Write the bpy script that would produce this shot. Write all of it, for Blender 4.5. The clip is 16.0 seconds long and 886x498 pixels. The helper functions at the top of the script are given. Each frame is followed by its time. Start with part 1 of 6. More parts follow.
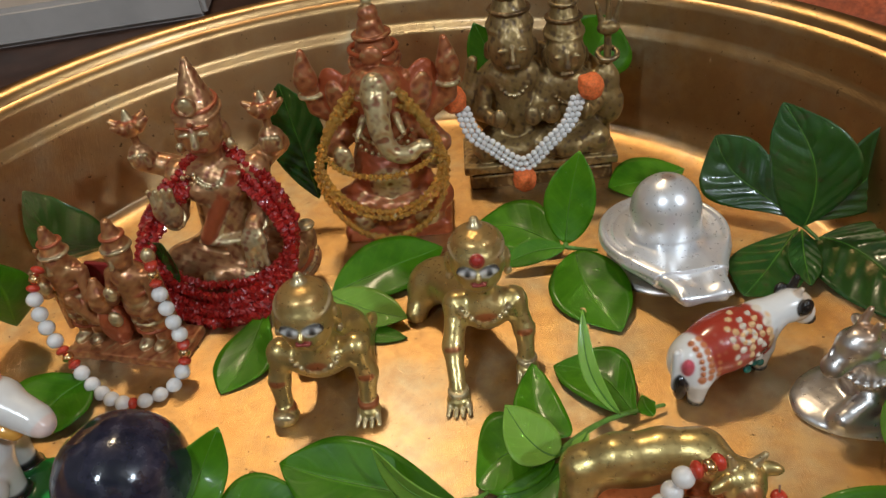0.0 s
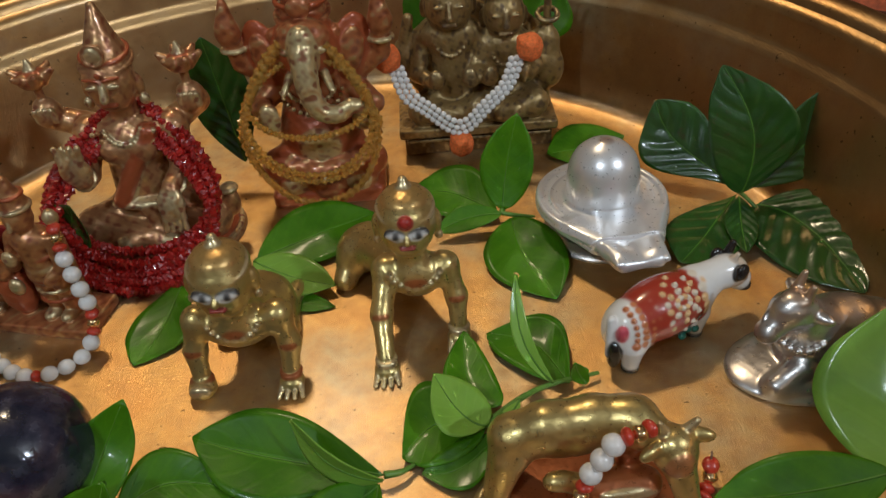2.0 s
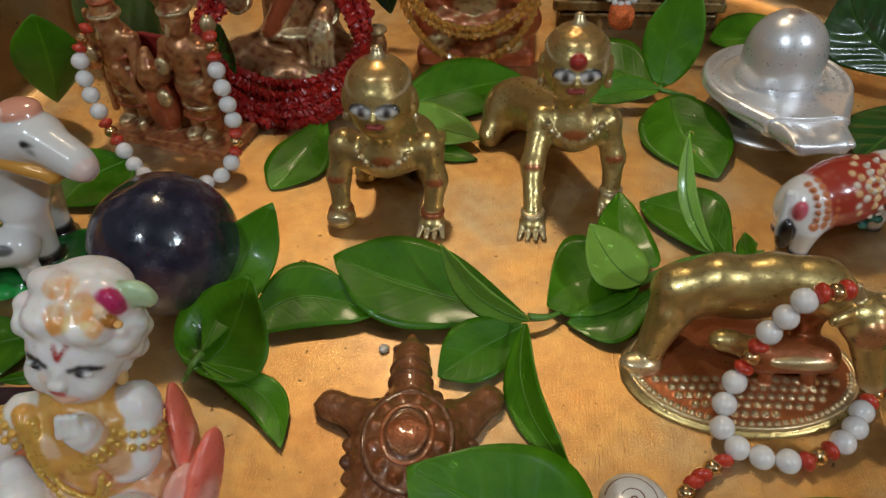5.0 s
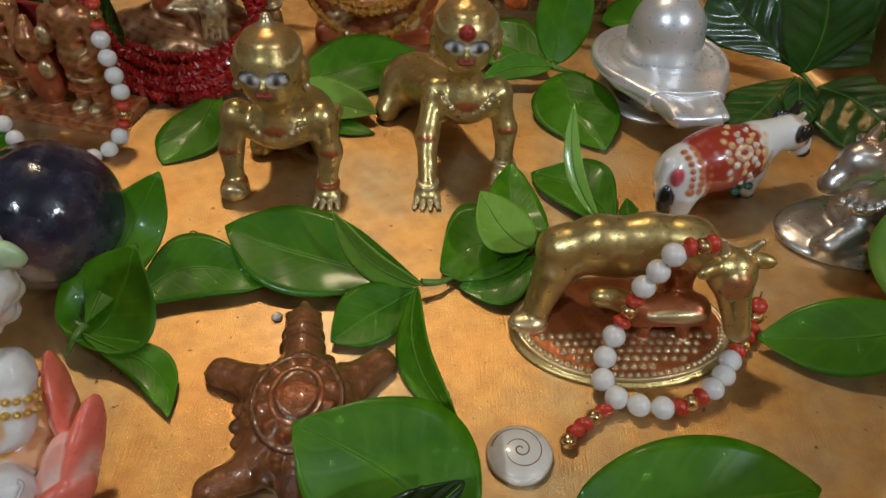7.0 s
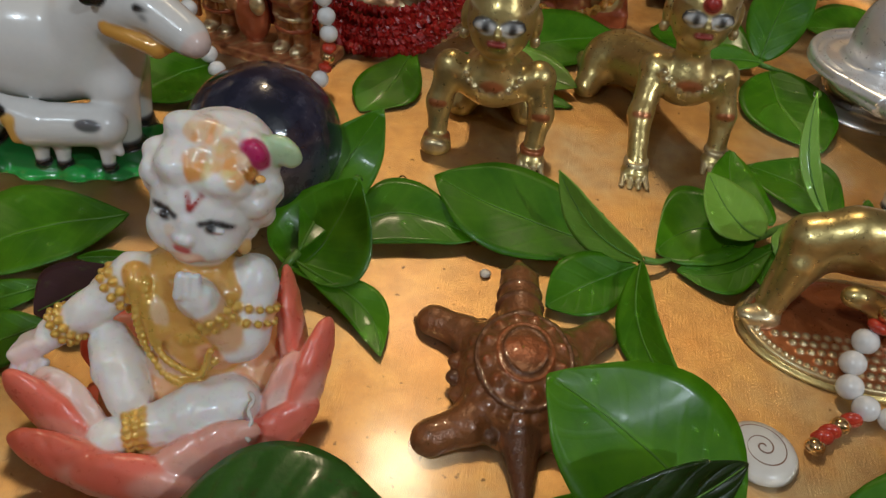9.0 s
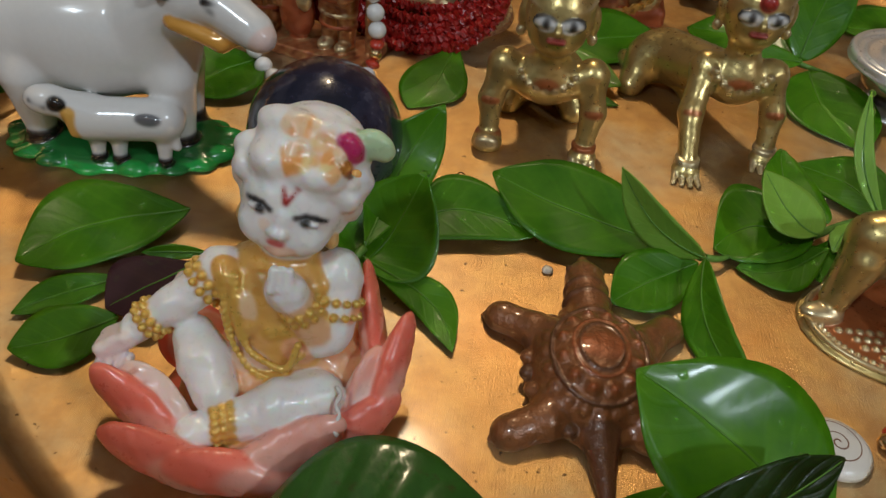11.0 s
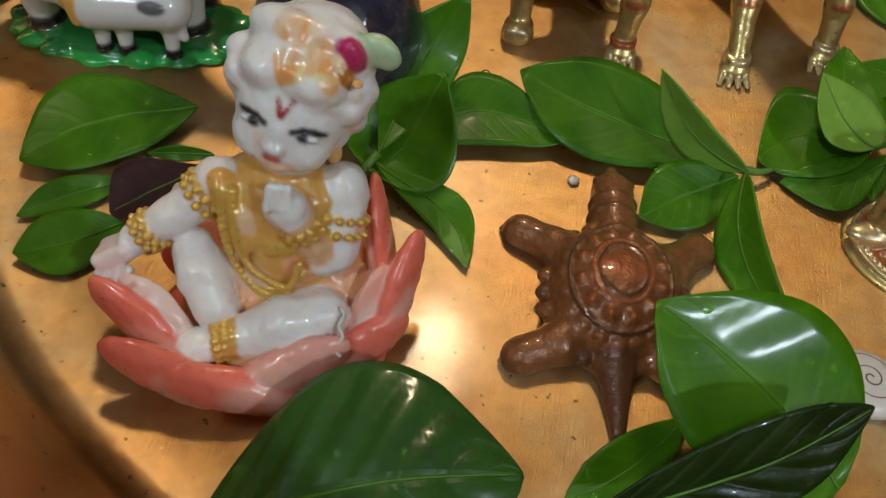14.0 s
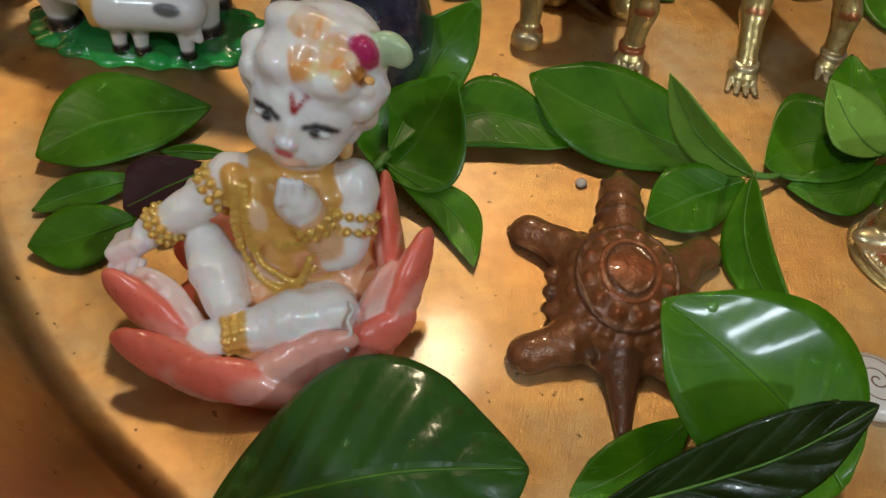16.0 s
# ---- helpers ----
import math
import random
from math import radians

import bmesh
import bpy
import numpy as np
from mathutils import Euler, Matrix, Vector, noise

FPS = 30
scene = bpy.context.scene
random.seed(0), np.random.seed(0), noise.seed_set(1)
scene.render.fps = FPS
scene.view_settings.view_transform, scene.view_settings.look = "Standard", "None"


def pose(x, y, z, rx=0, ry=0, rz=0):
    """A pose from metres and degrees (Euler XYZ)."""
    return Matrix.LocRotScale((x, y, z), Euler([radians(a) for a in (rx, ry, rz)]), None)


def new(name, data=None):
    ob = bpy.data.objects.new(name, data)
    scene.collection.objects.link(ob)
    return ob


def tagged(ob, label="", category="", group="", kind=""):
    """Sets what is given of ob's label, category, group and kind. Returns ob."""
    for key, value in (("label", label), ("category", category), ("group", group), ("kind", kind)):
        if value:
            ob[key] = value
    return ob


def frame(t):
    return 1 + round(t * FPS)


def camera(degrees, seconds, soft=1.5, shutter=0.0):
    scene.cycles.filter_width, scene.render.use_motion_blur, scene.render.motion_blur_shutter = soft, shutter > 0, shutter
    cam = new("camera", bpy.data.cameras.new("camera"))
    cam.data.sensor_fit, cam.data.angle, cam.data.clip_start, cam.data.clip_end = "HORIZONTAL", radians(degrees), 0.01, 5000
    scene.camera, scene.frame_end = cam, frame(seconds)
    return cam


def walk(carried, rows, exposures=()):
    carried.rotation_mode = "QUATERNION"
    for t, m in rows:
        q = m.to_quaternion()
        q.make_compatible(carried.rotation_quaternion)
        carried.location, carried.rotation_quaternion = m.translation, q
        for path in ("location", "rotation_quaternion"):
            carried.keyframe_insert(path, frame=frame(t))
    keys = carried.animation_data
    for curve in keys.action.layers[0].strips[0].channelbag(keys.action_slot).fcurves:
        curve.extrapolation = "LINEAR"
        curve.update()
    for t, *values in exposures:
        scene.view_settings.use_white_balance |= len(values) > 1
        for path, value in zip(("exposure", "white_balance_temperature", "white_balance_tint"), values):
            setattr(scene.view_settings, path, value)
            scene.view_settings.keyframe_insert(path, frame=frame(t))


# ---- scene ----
cam = camera(61.7, 16.0)
METRES, EYE, TILT, LEAN, TURN = 0.24, 0.1875, -37.25, 6.25, 0.0
ROWS = [
    (0.0, 0.0, 0.0, 0.0, 0.0, 0.0, 0.0),
    (0.5, 0.0047, 0.0368, -0.0042, -1.03, -1.12, -0.19),
    (1.0, 0.0126, 0.0431, 0.0011, -2.77, -1.37, -0.35),
    (1.5, 0.0232, 0.0268, -0.0167, -2.7, -0.07, -0.07),
    (2.0, 0.0278, 0.048, -0.0213, -3.9, -1.6, -0.3),
    (2.5, 0.0237, 0.1241, -0.0524, -2.4, -5.92, -0.42),
    (3.0, -0.0197, 0.1431, -0.0856, -1.26, -6.04, -2.97),
    (3.5, -0.063, 0.1301, -0.1167, 1.96, -6.68, -6.32),
    (6.0, -0.0557, 0.0924, -0.1593, 1.38, -5.8, -7.69),
    (6.5, -0.034, 0.0928, -0.1683, -4.1, -5.43, -7.47),
    (7.0, -0.0283, 0.0781, -0.1779, -4.13, -5.8, -6.9),
    (7.5, -0.0274, 0.1071, -0.1824, -3.59, -6.98, -7.02),
    (8.0, -0.0622, 0.1306, -0.2186, -3.71, -7.12, -9.39),
    (8.5, -0.1295, 0.1142, -0.2511, -0.12, -6.24, -13.17),
    (9.0, -0.1702, 0.1214, -0.2649, 1.67, -5.5, -13.93),
    (11.5, -0.2431, 0.1175, -0.2914, 1.02, -5.42, -14.27),
    (12.0, -0.2459, 0.1187, -0.3019, 1.81, -6.0, -14.25),
    (12.5, -0.2392, 0.1081, -0.2977, 6.14, -8.7, -14.18),
    (13.0, -0.1964, 0.1363, -0.2786, 4.51, -10.79, -13.66),
    (13.5, -0.2191, 0.1453, -0.2601, 3.69, -11.86, -14.0),
    (14.0, -0.2227, 0.1604, -0.2569, 4.63, -15.74, -15.04),
    (14.5, -0.2238, 0.1625, -0.2638, 5.04, -16.46, -15.5),
    (15.0, -0.2224, 0.1646, -0.272, 5.15, -16.78, -15.81),
    (15.5, -0.2235, 0.1691, -0.2767, 4.46, -16.81, -16.04),
    (16.0, -0.2205, 0.1516, -0.2657, 5.36, -15.0, -15.53),
]
walk(cam, [(t, pose(0, 0, EYE, TILT, LEAN, TURN) @ pose(METRES * x, METRES * y, METRES * z, 90 + pitch, roll, yaw)) for t, x, y, z, yaw, pitch, roll in ROWS], [(0.0, -0.08), (2.5, -0.48), (7.5, -0.46), (9.0, -0.50), (16.0, -0.46)])

# ---- light ----
world = bpy.data.worlds.new("world")
scene.world = world
world.use_nodes = True
world.node_tree.nodes["Background"].inputs[0].default_value = (0.55, 0.62, 0.72, 1)
world.node_tree.nodes["Background"].inputs[1].default_value = 0.035


def lamp(name, eye, watts, radius, colour):
    """A bare bulb."""
    data = bpy.data.lights.new(name, "POINT")
    data.energy, data.shadow_soft_size, data.color = watts, radius, colour
    ob = new(name, data)
    ob.location = eye
    return ob


CENTRE = (-0.036, 0.186)
lamp("ceiling_lamp", (-0.180, 0.74, 1.15), 18.0, 0.055, (1.0, 0.79, 0.52))
lamp("ceiling_lamp", (-0.52, -0.72, 1.20), 28.0, 0.040, (0.76, 0.89, 1.0))
lamp("ceiling_lamp", (1.03, -0.70, 1.20), 42.0, 0.040, (0.76, 0.89, 1.0))


# ---- materials ----
def material(name):
    m = bpy.data.materials.new(name)
    m.use_nodes = True
    return m, m.node_tree.nodes, m.node_tree.links, m.node_tree.nodes["Principled BSDF"]


def ramp(nodes, links, source, stops):
    r = nodes.new("ShaderNodeValToRGB")
    while len(r.color_ramp.elements) < len(stops):
        r.color_ramp.elements.new(0.5)
    for e, (p, c) in zip(r.color_ramp.elements, stops):
        e.position = p
        e.color = (c, c, c, 1) if isinstance(c, (int, float)) else (*c, 1)
    links.new(source, r.inputs[0])
    return r.outputs[0]


def noise_tex(nodes, links, scale, detail=4.0, rough=0.55, vector=None, stretch=None):
    n = nodes.new("ShaderNodeTexNoise")
    n.inputs["Scale"].default_value, n.inputs["Detail"].default_value, n.inputs["Roughness"].default_value = scale, detail, rough
    if vector is None:
        vector = nodes.new("ShaderNodeTexCoord").outputs["Object"]
    if stretch:
        mp = nodes.new("ShaderNodeMapping")
        mp.inputs["Scale"].default_value = stretch
        links.new(vector, mp.inputs["Vector"])
        vector = mp.outputs[0]
    links.new(vector, n.inputs["Vector"])
    return n.outputs["Fac"]


def mixed(nodes, links, fac, a, b, kind="MIX"):
    m = nodes.new("ShaderNodeMix")
    m.data_type, m.blend_type = "RGBA", kind
    for socket, value in ((m.inputs["Factor"], fac), (m.inputs["A"], a), (m.inputs["B"], b)):
        if isinstance(value, (int, float)):
            socket.default_value = value
        elif isinstance(value, tuple):
            socket.default_value = (*value, 1)
        else:
            links.new(value, socket)
    return m.outputs["Result"]


def maths(nodes, links, op, a, b=0.0):
    m = nodes.new("ShaderNodeMath")
    m.operation = op
    for socket, value in zip(m.inputs, (a, b)):
        if isinstance(value, (int, float)):
            socket.default_value = value
        else:
            links.new(value, socket)
    return m.outputs[0]


def bump(nodes, links, shader, height, strength, distance):
    b = nodes.new("ShaderNodeBump")
    b.inputs["Strength"].default_value, b.inputs["Distance"].default_value = strength, distance
    links.new(height, b.inputs["Height"])
    links.new(b.outputs[0], shader.inputs["Normal"])
    return b


def plain(name, colour, rough=0.5, metal=0.0, vary=0.15, scale=300.0, coat=0.0, relief=0.0, subsurface=0.0):
    m, n, l, p = material(name)
    f = noise_tex(n, l, scale)
    dark = tuple(c * (1 - vary) for c in colour)
    light = tuple(min(1.0, c * (1 + vary)) for c in colour)
    l.new(ramp(n, l, f, ((0.3, dark), (0.7, light))), p.inputs["Base Color"])
    p.inputs["Metallic"].default_value = metal
    l.new(ramp(n, l, noise_tex(n, l, scale * 0.4), ((0.3, max(0.02, rough * 0.8)), (0.7, min(1.0, rough * 1.25)))), p.inputs["Roughness"])
    p.inputs["Coat Weight"].default_value, p.inputs["Coat Roughness"].default_value = coat, 0.05
    if subsurface:
        p.inputs["Subsurface Weight"].default_value = subsurface
        p.inputs["Subsurface Radius"].default_value = (1.0, 0.6, 0.4)
        p.inputs["Subsurface Scale"].default_value = 0.004
    if relief:
        bump(n, l, p, f, relief, 0.0004)
    return m


def basin_metal():
    """Worn, wet brass: fine turning scratches, dull stains, small dark specks and a film of water."""
    m, n, l, p = material("worn_wet_brass")
    where = n.new("ShaderNodeTexCoord").outputs["Object"]
    cloud = noise_tex(n, l, 22, 6, 0.62, where)
    fine = noise_tex(n, l, 160, 5, 0.6, where)
    speck = noise_tex(n, l, 420, 2, 0.5, where)
    scratch = noise_tex(n, l, 60, 5, 0.7, where, (34, 3, 3))
    c = ramp(n, l, cloud, ((0.30, (0.44, 0.22, 0.075)), (0.48, (0.60, 0.36, 0.135)), (0.64, (0.50, 0.39, 0.235))))
    c = mixed(n, l, ramp(n, l, fine, ((0.35, 0.5), (0.6, 0.0))), c, (0.36, 0.20, 0.085))
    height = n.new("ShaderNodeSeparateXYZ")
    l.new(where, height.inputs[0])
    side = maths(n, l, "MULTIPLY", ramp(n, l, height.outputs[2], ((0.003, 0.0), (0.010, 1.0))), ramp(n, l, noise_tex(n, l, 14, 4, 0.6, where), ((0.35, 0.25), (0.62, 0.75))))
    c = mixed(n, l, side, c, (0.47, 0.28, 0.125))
    # Dark reflection at the wall's foot, painted into the brass and broken by noise.
    dark_reflection = maths(n, l, "MULTIPLY", ramp(n, l, height.outputs[2], ((0.0006, 0.0), (0.0014, 1.0), (0.0034, 1.0), (0.0048, 0.0))), ramp(n, l, noise_tex(n, l, 45, 4, 0.6, where), ((0.36, 0.15), (0.55, 0.85))))
    c = mixed(n, l, dark_reflection, c, (0.07, 0.030, 0.014))
    c = mixed(n, l, ramp(n, l, speck, ((0.26, 0.85), (0.31, 0.0))), c, (0.10, 0.055, 0.025))
    l.new(c, p.inputs["Base Color"])
    l.new(maths(n, l, "MAXIMUM", ramp(n, l, cloud, ((0.35, 0.97), (0.68, 0.78))), ramp(n, l, height.outputs[2], ((0.003, 0.0), (0.010, 0.97)))), p.inputs["Metallic"])
    l.new(maths(n, l, "MULTIPLY", ramp(n, l, cloud, ((0.3, 0.30), (0.7, 0.46))), ramp(n, l, height.outputs[2], ((0.003, 1.0), (0.010, 0.90)))), p.inputs["Roughness"])
    l.new(ramp(n, l, noise_tex(n, l, 9, 3, 0.5, where), ((0.38, 0.05), (0.55, 0.28))), p.inputs["Coat Weight"])
    p.inputs["Coat Roughness"].default_value = 0.20
    bump(n, l, p, maths(n, l, "ADD", maths(n, l, "MULTIPLY", scratch, 0.6), maths(n, l, "MULTIPLY", fine, 0.6)), 0.24, 0.0009)
    return m


def cast_metal(name, worn, rough_a, rough_b, relief, film=0.5, film_colour=(0.30, 0.055, 0.022), wet=0.35, waxy=0.0):
    """The skin of a cast figure: its paint comes from the mesh's own colours (alpha: metal), with powder left in it and wear."""
    m, n, l, p = material(name)
    a = n.new("ShaderNodeAttribute")
    a.attribute_name = "paint"
    where = n.new("ShaderNodeTexCoord").outputs["Object"]
    cloud = noise_tex(n, l, 120, 5, 0.6, where)
    grain = noise_tex(n, l, 700, 4, 0.6, where)
    powder = maths(n, l, "MULTIPLY", ramp(n, l, cloud, ((0.42, 0.0), (0.62, film))), a.outputs["Alpha"])
    c = mixed(n, l, ramp(n, l, grain, ((0.3, worn), (0.7, 0.0))), a.outputs["Color"], (0.12, 0.07, 0.04))
    c = mixed(n, l, powder, c, film_colour)
    l.new(c, p.inputs["Base Color"])
    l.new(maths(n, l, "SUBTRACT", a.outputs["Alpha"], maths(n, l, "MULTIPLY", powder, 0.7)), p.inputs["Metallic"])
    l.new(ramp(n, l, grain, ((0.3, rough_a), (0.7, rough_b))), p.inputs["Roughness"])
    p.inputs["Coat Weight"].default_value, p.inputs["Coat Roughness"].default_value = wet, 0.08
    if waxy:
        p.inputs["Subsurface Weight"].default_value = waxy
        p.inputs["Subsurface Radius"].default_value = (1.0, 0.55, 0.35)
        p.inputs["Subsurface Scale"].default_value = 0.004
    bump(n, l, p, maths(n, l, "ADD", noise_tex(n, l, 380, 3, 0.6, where), maths(n, l, "MULTIPLY", grain, 0.4)), relief, 0.0008)
    return m


def leaf_skin(name, top, light, rough, coat, blotch, relief=0.16):
    """A leaf: side veins and midrib from its own length and width, mottling and a wet gloss."""
    m, n, l, p = material(name)
    uv = n.new("ShaderNodeUVMap")
    split = n.new("ShaderNodeSeparateXYZ")
    l.new(uv.outputs[0], split.inputs[0])
    side = maths(n, l, "ABSOLUTE", maths(n, l, "SUBTRACT", split.outputs[0], 0.5))
    rib = ramp(n, l, side, ((0.010, 1.0), (0.035, 0.0)))
    wave = maths(n, l, "SINE", maths(n, l, "MULTIPLY", maths(n, l, "SUBTRACT", split.outputs[1], maths(n, l, "MULTIPLY", side, 0.5)), 44.0))
    vein = ramp(n, l, wave, ((0.55, 0.0), (1.0, 1.0)))
    where = n.new("ShaderNodeTexCoord").outputs["Object"]
    cloud = noise_tex(n, l, 90, 5, 0.6, where)
    grain = noise_tex(n, l, 900, 3, 0.6, where)
    info = n.new("ShaderNodeObjectInfo")
    c = ramp(n, l, cloud, ((0.3, top), (0.75, light)))
    c = mixed(n, l, maths(n, l, "MULTIPLY", info.outputs["Random"], 0.45), c, tuple(0.7 * v for v in top))
    c = mixed(n, l, maths(n, l, "MULTIPLY", vein, 0.05), c, tuple(1.5 * v for v in light))
    c = mixed(n, l, maths(n, l, "MULTIPLY", rib, 0.25), c, tuple(min(0.6, 1.7 * v) for v in light))
    c = mixed(n, l, ramp(n, l, noise_tex(n, l, 260, 4, 0.6, where), ((0.60, 0.0), (0.74, blotch))), c, (0.05, 0.045, 0.012))
    l.new(c, p.inputs["Base Color"])
    l.new(ramp(n, l, cloud, ((0.3, rough), (0.7, rough * 1.5))), p.inputs["Roughness"])
    p.inputs["Coat Weight"].default_value, p.inputs["Coat Roughness"].default_value = coat, 0.12 if coat < 0.45 else 0.15
    p.inputs["Subsurface Weight"].default_value = 0.15
    p.inputs["Subsurface Radius"].default_value = (0.5, 1.0, 0.2)
    p.inputs["Subsurface Scale"].default_value = 0.0015
    h = maths(n, l, "ADD", maths(n, l, "MULTIPLY", vein, -0.22), maths(n, l, "ADD", maths(n, l, "MULTIPLY", rib, -1.0), maths(n, l, "ADD", maths(n, l, "MULTIPLY", cloud, 1.2), maths(n, l, "MULTIPLY", noise_tex(n, l, 55, 1, 0.4, where), 2.6))))
    bump(n, l, p, maths(n, l, "ADD", h, maths(n, l, "MULTIPLY", grain, 0.10)), relief, 0.0008)
    p.inputs["Specular IOR Level"].default_value = 0.22
    return m


def glassy(name, colour, rough, ior, clear):
    m, n, l, p = material(name)
    p.inputs["Base Color"].default_value = (*colour, 1)
    p.inputs["Roughness"].default_value = rough
    p.inputs["IOR"].default_value = ior
    p.inputs["Transmission Weight"].default_value = clear
    return m


def still_water():
    """Clear water with faint ripples."""
    m, n, l, p = material("still_water")
    p.inputs["Base Color"].default_value = (0.97, 0.95, 0.90, 1)
    p.inputs["Roughness"].default_value = 0.15
    p.inputs["IOR"].default_value = 1.33
    p.inputs["Transmission Weight"].default_value = 1.0
    bump(n, l, p, noise_tex(n, l, 60, 2, 0.5), 0.10, 0.0012)
    return m


BRASS = basin_metal()
OLD_BRASS = cast_metal("old_temple_brass", 0.15, 0.28, 0.42, 0.16, 0.10, wet=0.45)
GOLD_BRASS = cast_metal("polished_brass", 0.14, 0.25, 0.40, 0.13, 0.14)
DULL_BRONZE = cast_metal("dull_bronze", 0.15, 0.34, 0.48, 0.18, 0.2, (0.16, 0.07, 0.03), 0.12)
SILVER = cast_metal("cast_silver", 0.0, 0.26, 0.36, 0.05, 0.10, (0.35, 0.22, 0.14))
COPPER = cast_metal("red_brown_copper", 0.45, 0.26, 0.48, 0.55, 0.45, (0.30, 0.070, 0.018), 0.8)
ALABASTER = cast_metal("wet_painted_alabaster", 0.02, 0.24, 0.40, 0.10, 0.0, wet=0.16, waxy=0.5)
GLAZE = cast_metal("painted_glaze", 0.03, 0.14, 0.26, 0.06, 0.0)
LEAF = {
    "fresh": leaf_skin("fresh_leaf", (0.038, 0.150, 0.003), (0.100, 0.270, 0.006), 0.32, 0.14, 0.15),
    "pale": leaf_skin("pale_leaf_underside", (0.19, 0.38, 0.045), (0.26, 0.47, 0.07), 0.38, 0.20, 0.1),
    "dark": leaf_skin("dark_leathery_leaf", (0.015, 0.060, 0.008), (0.036, 0.115, 0.014), 0.28, 0.75, 0.8, 0.45),
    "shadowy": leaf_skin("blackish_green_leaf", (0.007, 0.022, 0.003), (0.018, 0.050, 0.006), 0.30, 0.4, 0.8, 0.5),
    "purple": leaf_skin("withered_purple_leaf", (0.035, 0.010, 0.014), (0.060, 0.018, 0.022), 0.5, 0.2, 0.6),
}
MIDRIB = plain("pale_midrib", (0.085, 0.22, 0.018), 0.4, vary=0.2, scale=300)
STEM = plain("green_stem", (0.12, 0.26, 0.04), 0.4, vary=0.25, scale=400)
PEARL = plain("pearl", (0.80, 0.77, 0.74), 0.20, vary=0.05, scale=500, coat=0.7, relief=0.08)
RED_BEAD = plain("red_bead", (0.52, 0.045, 0.022), 0.28, vary=0.2, scale=500, coat=0.4)
GOLD_BEAD = plain("gold_bead", (0.78, 0.52, 0.26), 0.16, 0.95, vary=0.15, scale=600)
RED_CORD = plain("red_garland", (0.32, 0.010, 0.007), 0.34, vary=0.4, scale=500, coat=0.25, relief=0.5)
AMBER = glassy("amber_glass_bead", (0.98, 0.60, 0.14), 0.10, 1.4, 0.75)
POMPOM = plain("orange_pompom", (0.80, 0.17, 0.04), 0.8, vary=0.25, scale=900, relief=0.8)
WATER = glassy("water", (1, 1, 1), 0.02, 1.33, 1.0)
SHELL = plain("white_shell", (0.72, 0.68, 0.62), 0.3, vary=0.06, scale=200, coat=0.4)
BROWN_LINE = plain("brown_shell_line", (0.22, 0.11, 0.06), 0.4)


# ---- building blocks ----
def smooth(me):
    me.polygons.foreach_set("use_smooth", [True] * len(me.polygons))


def mesh_of(name, verts, faces, mat, flat=False):
    me = bpy.data.meshes.new(name)
    me.from_pydata(verts, [], faces)
    me.materials.append(mat)
    if not flat:
        smooth(me)
    return me


def under(ob, parent):
    ob.parent = parent
    return ob


def part(name, me, parent, label="", at=None):
    ob = under(new(name, me), parent)
    if at is not None:
        ob.matrix_basis = at
    if label:
        ob["label"] = label
    return ob


def thing(name, label, category, at=None, me=None, group="", kind=""):
    ob = tagged(new(name, me), label, category, group, kind)
    if at is not None:
        ob.matrix_basis = at
    return ob


def lathe(name, profile, mat, steps=96):
    """A body turned about z from (radius, height) pairs."""
    verts, faces, n = [], [], len(profile)
    for i in range(steps):
        a = 2 * math.pi * i / steps
        verts += [(r * math.cos(a), r * math.sin(a), z) for r, z in profile]
    for i in range(steps):
        j = (i + 1) % steps
        for k in range(n - 1):
            faces.append((i * n + k, j * n + k, j * n + k + 1, i * n + k + 1))
    return mesh_of(name, verts, faces, mat)


def ball(name, r, mat, squash=1.0, seg=20, rings=12, lump=0.0, seed=0):
    bm = bmesh.new()
    bmesh.ops.create_uvsphere(bm, u_segments=seg, v_segments=rings, radius=r)
    for v in bm.verts:
        if lump:
            v.co *= 1 + lump * noise.noise(v.co * (1.6 / r) + Vector((seed, 0, 0)))
        v.co.z *= squash
    me = bpy.data.meshes.new(name)
    bm.to_mesh(me)
    bm.free()
    me.materials.append(mat)
    smooth(me)
    return me


def tube(name, points, radius, mat, sides=8, lump=0.0, lumps=0.0, closed=False):
    """A round cord along points, with rounded knots if lump is given."""
    verts, faces = [], []
    n = len(points)
    for i, p in enumerate(points):
        p = Vector(p)
        a = Vector(points[(i - 1) % n if closed else max(i - 1, 0)])
        b = Vector(points[(i + 1) % n if closed else min(i + 1, n - 1)])
        t = (b - a).normalized()
        u = t.cross(Vector((0.31, 0.17, 0.93))).normalized()
        w = t.cross(u)
        r = radius[i] if isinstance(radius, (list, tuple)) else radius
        r *= 1 + lump * math.sin(i * lumps)
        for k in range(sides):
            an = 2 * math.pi * k / sides
            verts.append(p + r * (math.cos(an) * u + math.sin(an) * w))
    for i in range(n if closed else n - 1):
        j = (i + 1) % n
        for k in range(sides):
            m = (k + 1) % sides
            faces.append((i * sides + k, i * sides + m, j * sides + m, j * sides + k))
    if not closed:
        faces += [tuple(range(sides))[::-1], tuple((n - 1) * sides + k for k in range(sides))]
    return mesh_of(name, verts, faces, mat)


